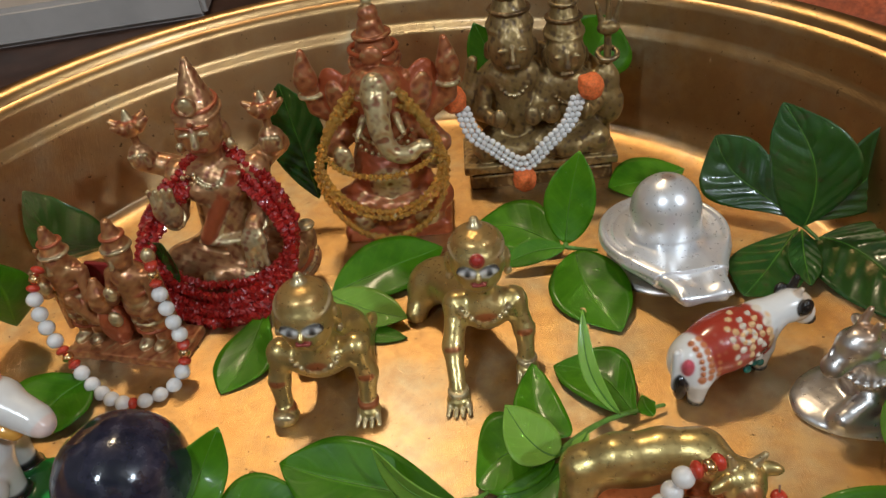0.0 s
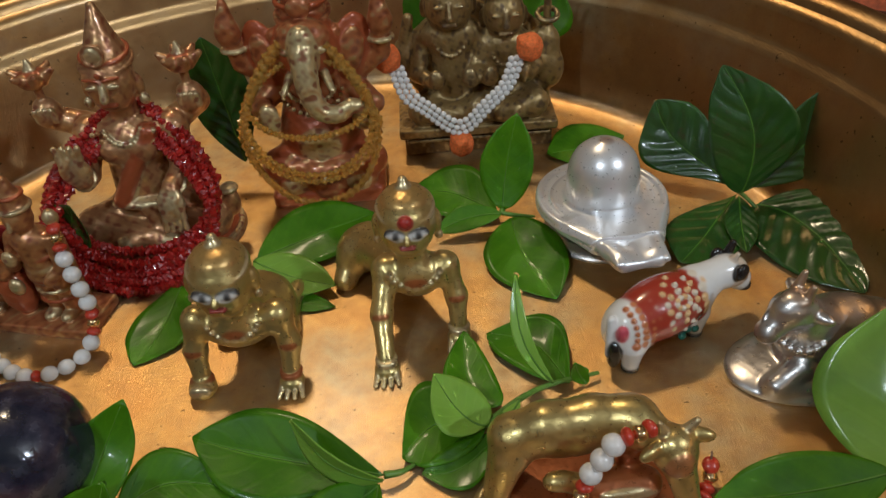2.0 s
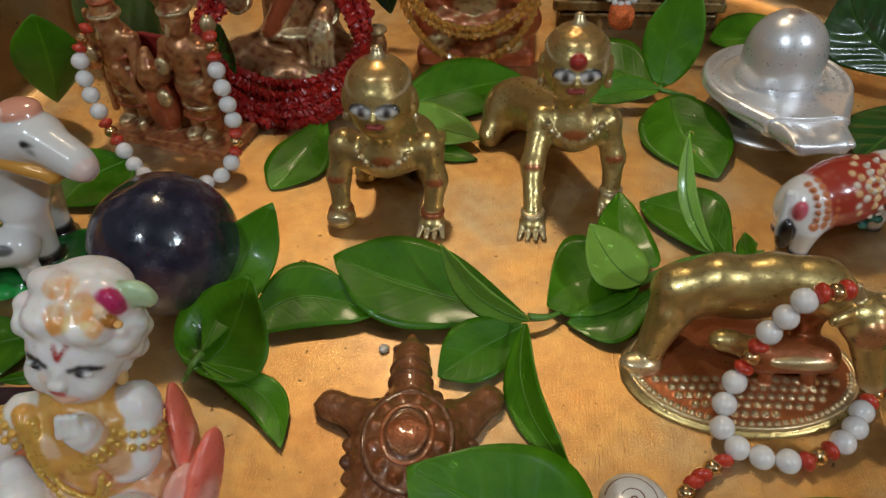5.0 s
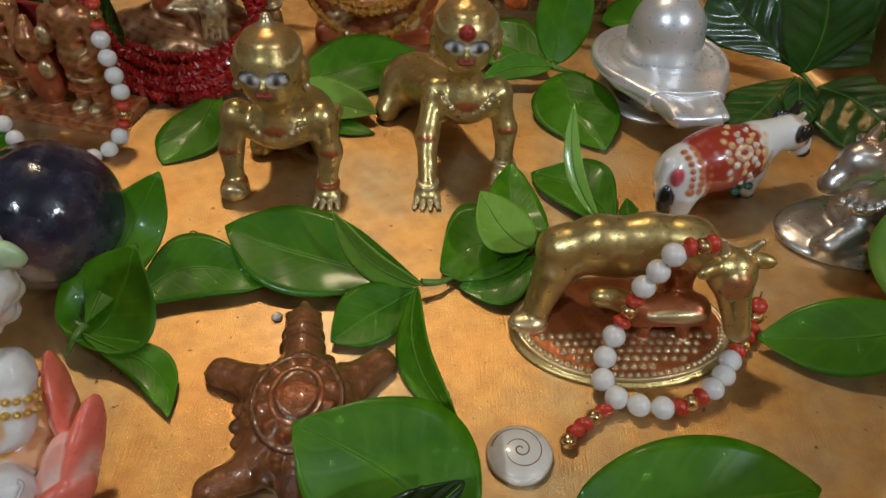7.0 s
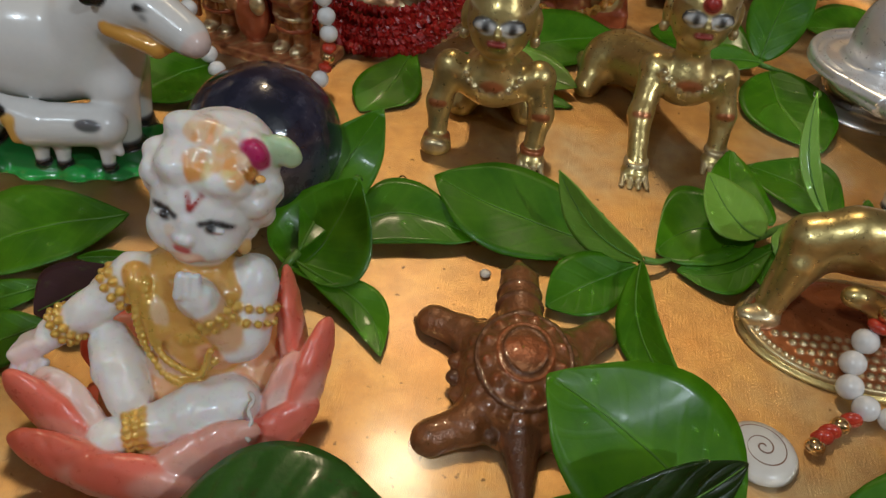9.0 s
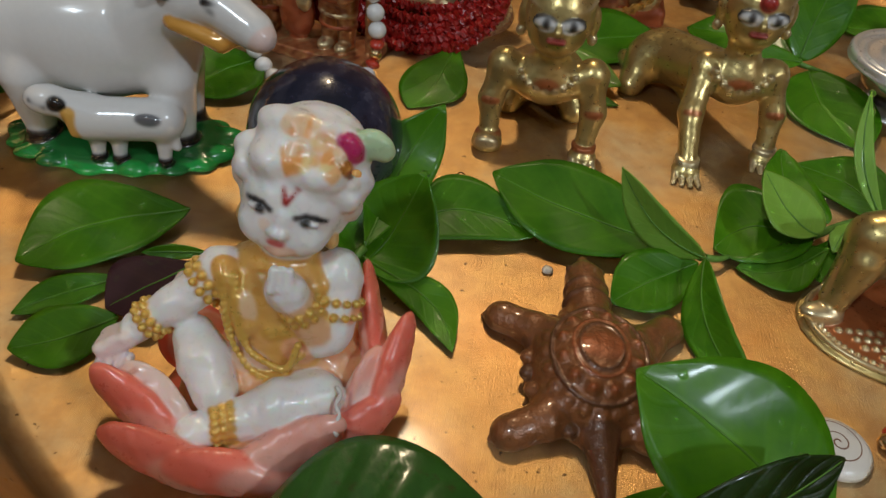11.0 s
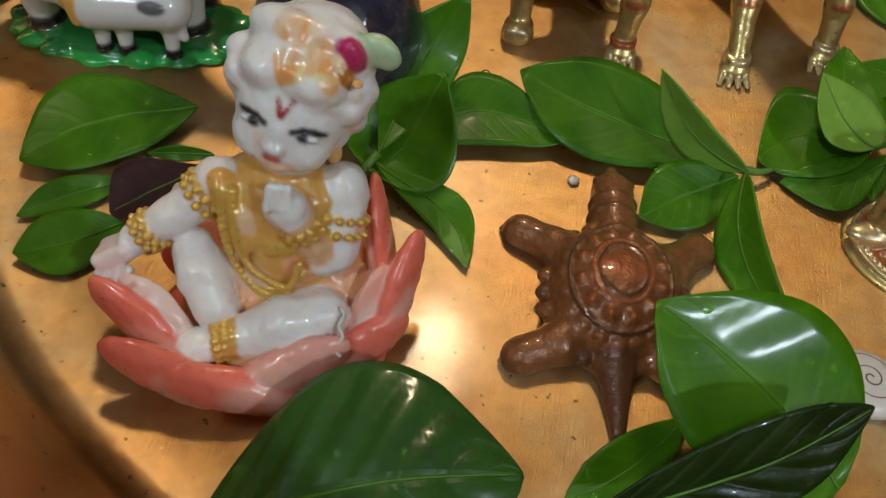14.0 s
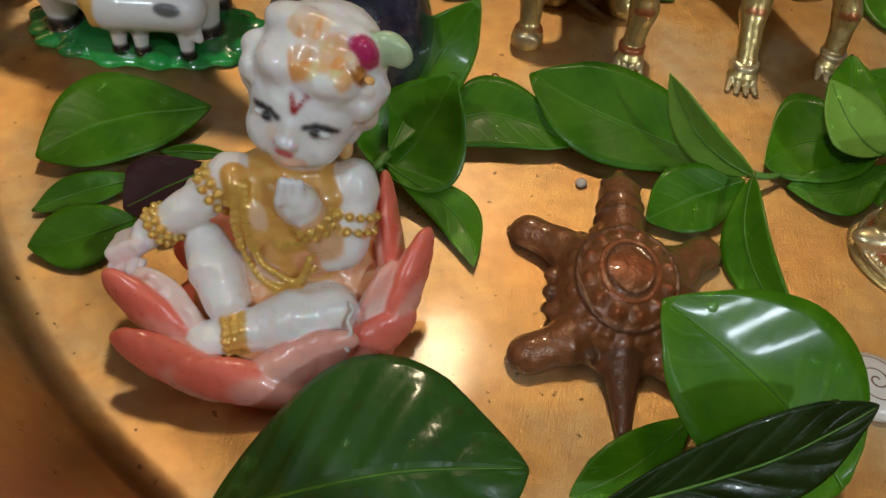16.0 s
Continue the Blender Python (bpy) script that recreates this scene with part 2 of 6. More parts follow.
def curve_points(keys, count):
    """Points at even steps on a smooth curve through the keys (Catmull-Rom)."""
    keys = [Vector(k) for k in keys]
    ext = [2 * keys[0] - keys[1]] + keys + [2 * keys[-1] - keys[-2]]
    dense = []
    for i in range(1, len(ext) - 2):
        p0, p1, p2, p3 = ext[i - 1:i + 3]
        for s in range(24):
            t = s / 24
            dense.append(0.5 * (2 * p1 + (p2 - p0) * t + (2 * p0 - 5 * p1 + 4 * p2 - p3) * t * t + (3 * p1 - p0 - 3 * p2 + p3) * t ** 3))
    dense.append(keys[-1])
    run = [0.0]
    for a, b in zip(dense, dense[1:]):
        run.append(run[-1] + (b - a).length)
    out, k = [], 0
    for i in range(count):
        d = run[-1] * i / (count - 1)
        while k < len(run) - 2 and run[k + 1] < d:
            k += 1
        f = (d - run[k]) / max(run[k + 1] - run[k], 1e-9)
        out.append(dense[k].lerp(dense[k + 1], min(1.0, max(0.0, f))))
    return out


# Cast figures are modelled like clay: rounded lumps in millimetres pressed into one another and skinned as one mesh.
def E(c, r, col, k=1.5, turn=None, bias=0.0):
    return ("E", np.array(c, float), np.array(r, float), col, k, turn, bias)


def C(a, b, ra, rb, col, k=1.5, bias=0.0):
    return ("C", np.array(a, float), np.array(b, float), col, k, (ra, rb), bias)


def B(c, half, rad, col, k=1.0, turn=None):
    return ("B", np.array(c, float), np.array(half, float), col, k, (rad, turn), 0.0)


def T(c, big, small, col, k=0.6, flat=1.0, tip=0.0, bias=0.0):
    """A ring round z, or tipped about x by tip degrees, with its depth scaled by flat."""
    return ("T", np.array(c, float), np.array((big, small), float), col, k, (flat, tip), bias)


def turned(p, turn):
    if turn is None:
        return p
    return p @ np.array(Euler([radians(a) for a in turn]).to_matrix())


def distance(pr, p):
    kind, a, b, _, _, extra, _ = pr
    if kind == "E":
        q = turned(p - a, extra)
        k0 = np.sqrt(((q / b) ** 2).sum(-1)) + 1e-6
        k1 = np.sqrt(((q / b ** 2) ** 2).sum(-1)) + 1e-6
        return k0 * (k0 - 1) / k1
    if kind == "C":
        ab = b - a
        h = np.clip(((p - a) @ ab) / (ab @ ab + 1e-9), 0, 1)
        return np.sqrt((((p - a) - h[..., None] * ab) ** 2).sum(-1)) - (extra[0] + (extra[1] - extra[0]) * h)
    if kind == "B":
        q = np.abs(turned(p - a, extra[1])) - (b - extra[0])
        return np.sqrt((np.maximum(q, 0) ** 2).sum(-1)) + np.minimum(q.max(-1), 0) - extra[0]
    q = turned(p - a, (extra[1], 0, 0))
    r = np.sqrt(q[..., 0] ** 2 + (q[..., 1] / extra[0]) ** 2) - b[0]
    return np.sqrt(r ** 2 + q[..., 2] ** 2) - b[1]


def reach(pr):
    kind, a, b, _, _, extra, _ = pr
    if kind == "E":
        r = b if extra is None else np.full(3, b.max())
        return a - r, a + r
    if kind == "C":
        r = max(extra)
        return np.minimum(a, b) - r, np.maximum(a, b) + r
    if kind == "B":
        r = b if extra[1] is None else np.full(3, np.linalg.norm(b))
        return a - r, a + r
    r = np.full(3, b[0] * max(1, extra[0]) + b[1])
    return a - r, a + r


def chased(p, seed):
    """A wandering relief of about -1 to 1 with features of 2 to 6 mm, as on a rough casting."""
    r = np.random.RandomState(seed)
    total = np.zeros(len(p))
    for i in range(18):
        d = r.normal(size=3)
        d *= 2 * math.pi / (r.uniform(1.7, 6.0) * np.linalg.norm(d))
        total += np.sin(p @ d + r.uniform(0, 6.28))
    return total / 4.2


def sculpt(name, lumps, mat, step=0.45, floor=True, relief=0.0, low=None, high=None):
    """Skins the lumps, in mm, as one mesh with a colour layer; floor cuts it flat at z = 0.
    relief: depth of the rough casting, whose hollows hold the paint low and whose ridges are rubbed to the paint high."""
    lo = np.min([reach(q)[0] for q in lumps], 0) - 3
    hi = np.max([reach(q)[1] for q in lumps], 0) + 3
    if floor:
        lo[2] = -2 * step
    size = np.ceil((hi - lo) / step).astype(int) + 1
    field = np.full(size, 50.0, np.float32)
    for q in lumps:
        a, b = reach(q)
        m = abs(q[4]) + 2.5 * step
        i0 = np.clip(((a - m - lo) / step).astype(int), 0, size - 1)
        i1 = np.clip(((b + m - lo) / step).astype(int) + 2, 1, size)
        ax = [lo[d] + step * np.arange(i0[d], i1[d]) for d in range(3)]
        p = np.stack(np.meshgrid(*ax, indexing="ij"), -1)
        d = distance(q, p).astype(np.float32)
        box = tuple(slice(x, y) for x, y in zip(i0, i1))
        old, k = field[box], q[4]
        if k < 0:
            field[box] = np.maximum(old, -d)
        else:
            h = np.maximum(k - np.abs(old - d), 0) / max(k, 1e-3)
            field[box] = np.minimum(old, d) - h * h * k * 0.25
    if floor:
        z = lo[2] + step * np.arange(size[2])
        field = np.maximum(field, (-z)[None, None, :].astype(np.float32))
    inside = field < 0
    n = size - 1
    count = sum(inside[i:i + n[0], j:j + n[1], k:k + n[2]].astype(np.int8) for i in (0, 1) for j in (0, 1) for k in (0, 1))
    cells = np.argwhere((count > 0) & (count < 8))
    ids = np.full(n, -1, np.int64)
    ids[tuple(cells.T)] = np.arange(len(cells))
    total, hits = np.zeros((len(cells), 3)), np.zeros(len(cells))
    for axis in range(3):
        u, v = [d for d in range(3) if d != axis]
        for i in (0, 1):
            for j in (0, 1):
                o = np.zeros(3, int)
                o[u], o[v] = i, j
                e = o.copy()
                e[axis] = 1
                d0, d1 = field[tuple((cells + o).T)], field[tuple((cells + e).T)]
                cross = (d0 < 0) != (d1 < 0)
                t = np.where(cross, d0 / np.where(cross, d0 - d1, 1), 0)
                pos = cells + o + t[:, None] * (e - o)
                total += pos * cross[:, None]
                hits += cross
    verts = lo + step * total / np.maximum(hits, 1)[:, None]
    faces = []
    for axis in range(3):
        u, v = (axis + 1) % 3, (axis + 2) % 3
        s0 = [slice(None)] * 3
        s1 = [slice(None)] * 3
        s0[axis], s1[axis] = slice(0, -1), slice(1, None)
        a, b = inside[tuple(s0)], inside[tuple(s1)]
        at = np.argwhere(a != b)
        ok = (at[:, u] > 0) & (at[:, v] > 0) & (at[:, u] < n[u]) & (at[:, v] < n[v])
        at = at[ok]
        du, dv = np.zeros(3, int), np.zeros(3, int)
        du[u], dv[v] = 1, 1
        quad = np.stack([ids[tuple(x.T)] for x in (at - du - dv, at - dv, at, at - du)], 1)
        flip = ~a[tuple(at.T)]
        quad[flip] = quad[flip][:, ::-1]
        faces.append(quad)
    faces = np.concatenate(faces)
    best = np.stack([distance(q, verts) - q[6] for q in lumps if q[4] >= 0], 1)
    cols = np.array([q[3] for q in lumps if q[4] >= 0])
    w = np.exp(-(best - best.min(1, keepdims=True)) / 0.12)
    w /= w.sum(1, keepdims=True)
    me = bpy.data.meshes.new(name)
    me.vertices.add(len(verts))
    me.vertices.foreach_set("co", (verts * 0.001).ravel())
    me.loops.add(faces.size)
    me.loops.foreach_set("vertex_index", faces.ravel())
    me.polygons.add(len(faces))
    me.polygons.foreach_set("loop_start", np.arange(0, faces.size, 4))
    me.update(calc_edges=True)
    me.validate()
    colour = w @ cols
    if relief:
        wave = chased(verts, len(lumps))
        normal = np.empty(len(verts) * 3, np.float32)
        me.vertices.foreach_get("normal", normal)
        fade = np.clip(verts[:, 2:3] / 2.0, 0, 1)
        moved = verts + normal.reshape(-1, 3) * (relief * wave[:, None] * fade)
        me.vertices.foreach_set("co", (moved * 0.001).ravel())
        me.update()
        if low:
            m = (np.clip(-wave - 0.25, 0, 1) * 0.9)[:, None] * (colour[:, 3:4] > 0.3)
            colour = colour * (1 - m) + np.array(low) * m
        if high:
            m = (np.clip(wave - 0.45, 0, 1) * 0.9)[:, None] * (colour[:, 3:4] > 0.3)
            colour = colour * (1 - m) + np.array(high) * m
    layer = me.attributes.new("paint", "FLOAT_COLOR", "POINT")
    layer.data.foreach_set("color", colour.astype(np.float32).ravel())
    me.materials.append(mat)
    smooth(me)
    return me


def both(f):
    """The lumps of f(side) for both sides of a body."""
    return f(-1) + f(1)


# ---- leaves ----
def leaf_mesh(base, tip, left, right, mat, fold=0.18, droop=0.0, seed=0, thick=0.00032, nu=22, nv=10, quilt=0.0):
    """A leaf blade from its base, tip and the two points of its edge where it is widest."""
    base, tip, left, right = (Vector(p) for p in (base, tip, left, right))
    axis = tip - base
    size = axis.length
    ax = axis / size
    mid = (left + right) / 2
    off = (mid - base) - ax * (mid - base).dot(ax)
    wide = (right - left) / 2
    wide -= ax * wide.dot(ax)
    s0 = min(0.68, max(0.32, (mid - base).dot(ax) / size))
    up = ax.cross(wide).normalized()
    if up.z < 0:
        up = -up
    rnd = random.Random(seed)
    ph = [rnd.uniform(0, 6.28) for _ in range(4)]
    power = math.log(0.5) / math.log(s0)
    top, uvs = [], []
    for i in range(nu + 1):
        s = 0.004 + 0.994 * i / nu
        q = s ** power
        w = (math.sin(math.pi * q)) ** 0.72
        w *= 1 - 0.25 * max(0.0, s - 0.8) / 0.2
        c = base + axis * s + off * math.sin(math.pi * q)
        for j in range(nv + 1):
            v = 2 * j / nv - 1
            ripple = 0.03 * math.sin(7 * s + ph[0] + (2 if v > 0 else 0)) * abs(v) + 0.012 * math.sin(17 * s + ph[1] + 3 * v)
            lift = (fold * (abs(v) ** 1.3 - 0.45) * w + ripple * w) * wide.length - droop * size * (s - 0.5) ** 2
            if quilt:
                pad = abs(math.sin(math.pi * (6.5 * (s - 0.30 * abs(v)) + 0.2))) ** 0.6
                lift += quilt * wide.length * (pad - 0.5) * min(1.0, 5 * abs(v)) * (1 - abs(v) ** 4) * w
            top.append(c + wide * (v * w) + up * lift)
            uvs.append((0.5 + 0.5 * v, s))
    m = nv + 1
    low = [p - up * thick for p in top]
    n = len(top)
    faces = []
    for i in range(nu):
        for j in range(nv):
            a = i * m + j
            faces.append((a, a + 1, a + m + 1, a + m))
            faces.append((n + a, n + a + m, n + a + m + 1, n + a + 1))
    rim = [j for j in range(m)] + [i * m + nv for i in range(1, nu + 1)] + [nu * m + j for j in range(nv - 1, -1, -1)] + [i * m for i in range(nu - 1, 0, -1)]
    for a, b in zip(rim, rim[1:] + rim[:1]):
        faces.append((b, a, n + a, n + b))
    if (top[1] - top[0]).cross(top[m] - top[0]).dot(up) < 0:
        faces = [f[::-1] for f in faces]
    line = [top[i * m + nv // 2] + up * 0.00002 for i in range(nu)]
    rib = tube("midrib", line, [0.00034 - 0.00024 * i / nu for i in range(nu)], MIDRIB, 5)
    me = mesh_of("leaf", top + low, faces, mat)
    layer = me.uv_layers.new(name="UVMap")
    both_uv = uvs + uvs
    for loop in me.loops:
        layer.data[loop.index].uv = both_uv[loop.vertex_index]
    return me, rib


BLADES = []


def leaf(parent, kind, base, tip, left, right, fold=0.18, droop=0.0, label=""):
    """A leaf of a sprig, or a loose leaf if parent is a label."""
    quilted = kind in ("dark", "shadowy")
    me, rib = leaf_mesh(base, tip, left, right, LEAF[kind], fold, droop, len(BLADES), 0.00032, 60 if quilted else 22, 20 if quilted else 10, 0.075 if quilted else 0.0)
    BLADES.append((me, kind))
    if isinstance(parent, str):
        root = thing("leaf", parent, "leaf", None, None, "loose leaves")
        blade = part("blade", me, root)
        part("midrib", rib, root, "raised pale midrib")
        return root
    ob = part("leaf", me, parent, label)
    part("midrib", rib, ob)
    return ob


def sprig(label):
    return thing("leaf_sprig", label, "leaf sprig", None, None, "leafy sprigs")


def stem(parent, *points):
    pts = curve_points(points, 14)
    return part("stem", tube("stem", pts, [0.0011 - 0.0005 * i / 13 for i in range(14)], STEM), parent, "thin green stem")


# ---- the setting ----
def slab(name, x0, x1, y0, y1, z0, z1, mat, label, category="", kind="structure"):
    bm = bmesh.new()
    bmesh.ops.create_cube(bm, size=1.0)
    for v in bm.verts:
        v.co = Vector(((x0 + x1) / 2 + v.co.x * (x1 - x0), (y0 + y1) / 2 + v.co.y * (y1 - y0), (z0 + z1) / 2 + v.co.z * (z1 - z0)))
    me = bpy.data.meshes.new(name)
    bm.to_mesh(me)
    bm.free()
    me.materials.append(mat)
    return thing(name, label, category, None, me, "", kind)


# Walls and ceiling are unseen, added to close the room; their tones steer reflections.
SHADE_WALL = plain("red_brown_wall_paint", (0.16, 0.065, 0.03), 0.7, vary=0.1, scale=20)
WALL_PAINT = plain("cream_wall_paint", (0.22, 0.20, 0.18), 0.7, vary=0.06, scale=20)
DARK_WOOD = plain("dark_brown_wood", (0.045, 0.020, 0.013), 0.45, vary=0.4, scale=40)
MARBLE = plain("grey_white_marble", (0.48, 0.43, 0.39), 0.3, vary=0.10, scale=30)
RUST_CLOTH = plain("rust_red_cloth", (0.40, 0.085, 0.03), 0.85, vary=0.35, scale=260, relief=0.4)
FLOOR_Z = -0.004
slab("floor", -1.6, 1.6, -1.6, 2.0, FLOOR_Z - 0.05, FLOOR_Z, DARK_WOOD, "dark brown polished wooden floor", "floor")
slab("wall_north", -1.6, 1.6, 2.0, 2.1, FLOOR_Z, 1.6, SHADE_WALL, "unseen red-brown wall added to shape reflections", "wall")
slab("wall_south", -1.6, 1.6, -1.7, -1.6, FLOOR_Z, 1.6, WALL_PAINT, "unseen dull cream wall added to shape reflections", "wall")
slab("wall_west", -1.7, -1.6, -1.7, 2.1, FLOOR_Z, 1.6, WALL_PAINT, "unseen dull cream wall added to shape reflections", "wall")
slab("wall_east", 1.6, 1.7, -1.7, 2.1, FLOOR_Z, 1.6, SHADE_WALL, "unseen red-brown wall added to shape reflections", "wall")
slab("ceiling", -1.7, 1.7, -1.7, 2.1, 1.6, 1.7, WALL_PAINT, "unseen dull cream ceiling added to close the room", "ceiling")

# the basin: a turned, flared brass bowl with a rolled rim and a pressed line below it
bowl_profile = [(0.0, 0.0), (0.06, 0.0), (0.12, 0.0), (0.165, 0.0), (0.1745, 0.0003), (0.1775, 0.0016), (0.1800, 0.0048), (0.1835, 0.016), (0.1880, 0.032),
                (0.1915, 0.0440), (0.1924, 0.0468), (0.1945, 0.0480), (0.1952, 0.0505), (0.1975, 0.0590), (0.1990, 0.0640), (0.2040, 0.0625), (0.2000, 0.0440), (0.1900, 0.0080), (0.1830, -0.0032), (0.0, -0.0040)]
basin = thing("brass_basin", "wide worn brass basin with flared sides, wet inside", "basin", pose(*CENTRE, 0.0))
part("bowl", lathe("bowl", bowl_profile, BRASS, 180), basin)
rim_profile = [(0.1988, 0.0632), (0.1997, 0.0662), (0.2020, 0.0682), (0.2060, 0.0691), (0.2090, 0.0680), (0.2101, 0.0655), (0.2085, 0.0632), (0.2045, 0.0622), (0.1988, 0.0632)]
part("rim", lathe("rim", rim_profile, BRASS, 180), basin, "rolled brass rim")

# a shallow sheet of clear water over the basin floor, drawn up a little at the brass
WATER_Z = 0.0024
pool = lathe("water", [(0.1792, WATER_Z + 0.0014), (0.1765, WATER_Z + 0.0003), (0.1735, WATER_Z), (0.14, WATER_Z), (0.10, WATER_Z), (0.05, WATER_Z), (0.0, WATER_Z)], still_water(), 160)
pool_ob = thing("water", "shallow clear water standing in the brass basin", "water", pose(*CENTRE, 0.0), pool, "", "structure")
pool_ob.visible_shadow = False

# the stone ledge and the folded cloth beyond the basin
bm = bmesh.new()
bmesh.ops.create_cube(bm, size=1.0)
for v in bm.verts:
    v.co = Vector((v.co.x * 0.40, v.co.y * 0.16, v.co.z * 0.03))
bmesh.ops.bevel(bm, geom=bm.edges[:], offset=0.004, segments=2, affect="EDGES")
ledge_me = bpy.data.meshes.new("marble_slab")
bm.to_mesh(ledge_me)
bm.free()
ledge_me.materials.append(MARBLE)
thing("marble_slab", "pale grey marble slab lying on the dark floor", "slab", pose(-0.42, 0.640, FLOOR_Z + 0.015, 0, 0, 8), ledge_me)


def cloth_mesh():
    verts, faces, nx, ny = [], [], 60, 30
    for j in range(ny + 1):
        for i in range(nx + 1):
            x, y = 0.36 * (i / nx - 0.5), 0.20 * (j / ny - 0.5)
            edge = min(1.0, 8 * min(i / nx, 1 - i / nx, j / ny, 1 - j / ny))
            z = (0.016 + 0.004 * math.sin(34 * x + 9 * y) + 0.003 * noise.noise(Vector((x, y, 0)) * 40)) * edge ** 0.5
            verts.append((x + 0.004 * noise.noise(Vector((x, y, 3)) * 30), y, z))
    for j in range(ny):
        for i in range(nx):
            a = j * (nx + 1) + i
            faces.append((a, a + 1, a + nx + 2, a + nx + 1))
    return mesh_of("folded_cloth", verts, faces, RUST_CLOTH)


thing("folded_cloth", "rust-red woven cloth folded on the floor", "cloth", pose(0.36, 0.47, FLOOR_Z, 0, 0, -38), cloth_mesh())

# ---- paints of the figures: red, green, blue, metal ----
OLD = (0.50, 0.22, 0.085, 0.62)
OLDRED = (0.40, 0.085, 0.028, 0.25)
PALEBRASS = (0.74, 0.60, 0.34, 0.78)
GOLD = (0.65, 0.50, 0.195, 0.84)
GOLDRED = (0.42, 0.12, 0.035, 0.5)
BRONZE = (0.36, 0.24, 0.090, 0.60)
SILV = (0.86, 0.86, 0.87, 0.58)
WHITE = (0.84, 0.82, 0.79, 0.0)
MILK = (0.74, 0.72, 0.69, 0.0)
BLACK = (0.012, 0.010, 0.010, 0.0)
RED = (0.42, 0.030, 0.025, 0.0)
GREEN = (0.02, 0.34, 0.06, 0.0)
CREAM = (0.72, 0.58, 0.45, 0.0)


def face(c, s, eye_white, skin, lip, brow=BLACK, tipped=0.0, open_=1.0):
    """Eyes, brows, nose and mouth for a head of half-width s (mm) whose front is at c."""
    c = np.array(c, float)
    up = np.array((0, math.sin(radians(tipped)), math.cos(radians(tipped))))
    out = np.array((0, -math.cos(radians(tipped)), math.sin(radians(tipped))))
    q = []
    for d in (-1, 1):
        e = c + (d * 0.40 * s, 0, 0) + up * 0.05 * s - out * 0.10 * s
        q.append(E(e - out * 0.02 * s + up * 0.03 * s, (0.42 * s, 0.14 * s, 0.24 * s * open_), brow, 0.3, (tipped, 0, 6 * d), 0.35))
        q.append(E(e + out * 0.02 * s, (0.31 * s, 0.15 * s, 0.17 * s * open_), eye_white, 0.3, (tipped, 0, 6 * d), 0.70))
        q.append(E(e + out * 0.07 * s + (0.02 * s, 0, 0), (0.12 * s, 0.12 * s, 0.13 * s * open_), BLACK, 0.2, None, 0.95))
        for f in range(3):
            a = e + up * (0.24 - 0.05 * abs(f - 1)) * s * open_ + ((f - 1) * 0.20 * s, 0, 0)
            q.append(C(a - (0.1 * s, 0, 0), a + (0.1 * s, 0, 0), 0.05 * s * open_, 0.05 * s * open_, brow, 0.2, 0.3 * open_ - 0.15))
    q.append(C(c + up * 0.1 * s - out * 0.02 * s, c - up * 0.18 * s + out * 0.10 * s, 0.09 * s, 0.13 * s, skin, 0.8))
    q.append(C(c - up * 0.46 * s - (0.21 * s, 0, 0) - out * 0.08 * s, c - up * 0.46 * s + (0.21 * s, 0, 0) - out * 0.08 * s, 0.075 * s, 0.075 * s, lip, 0.3, 0.25))
    return q


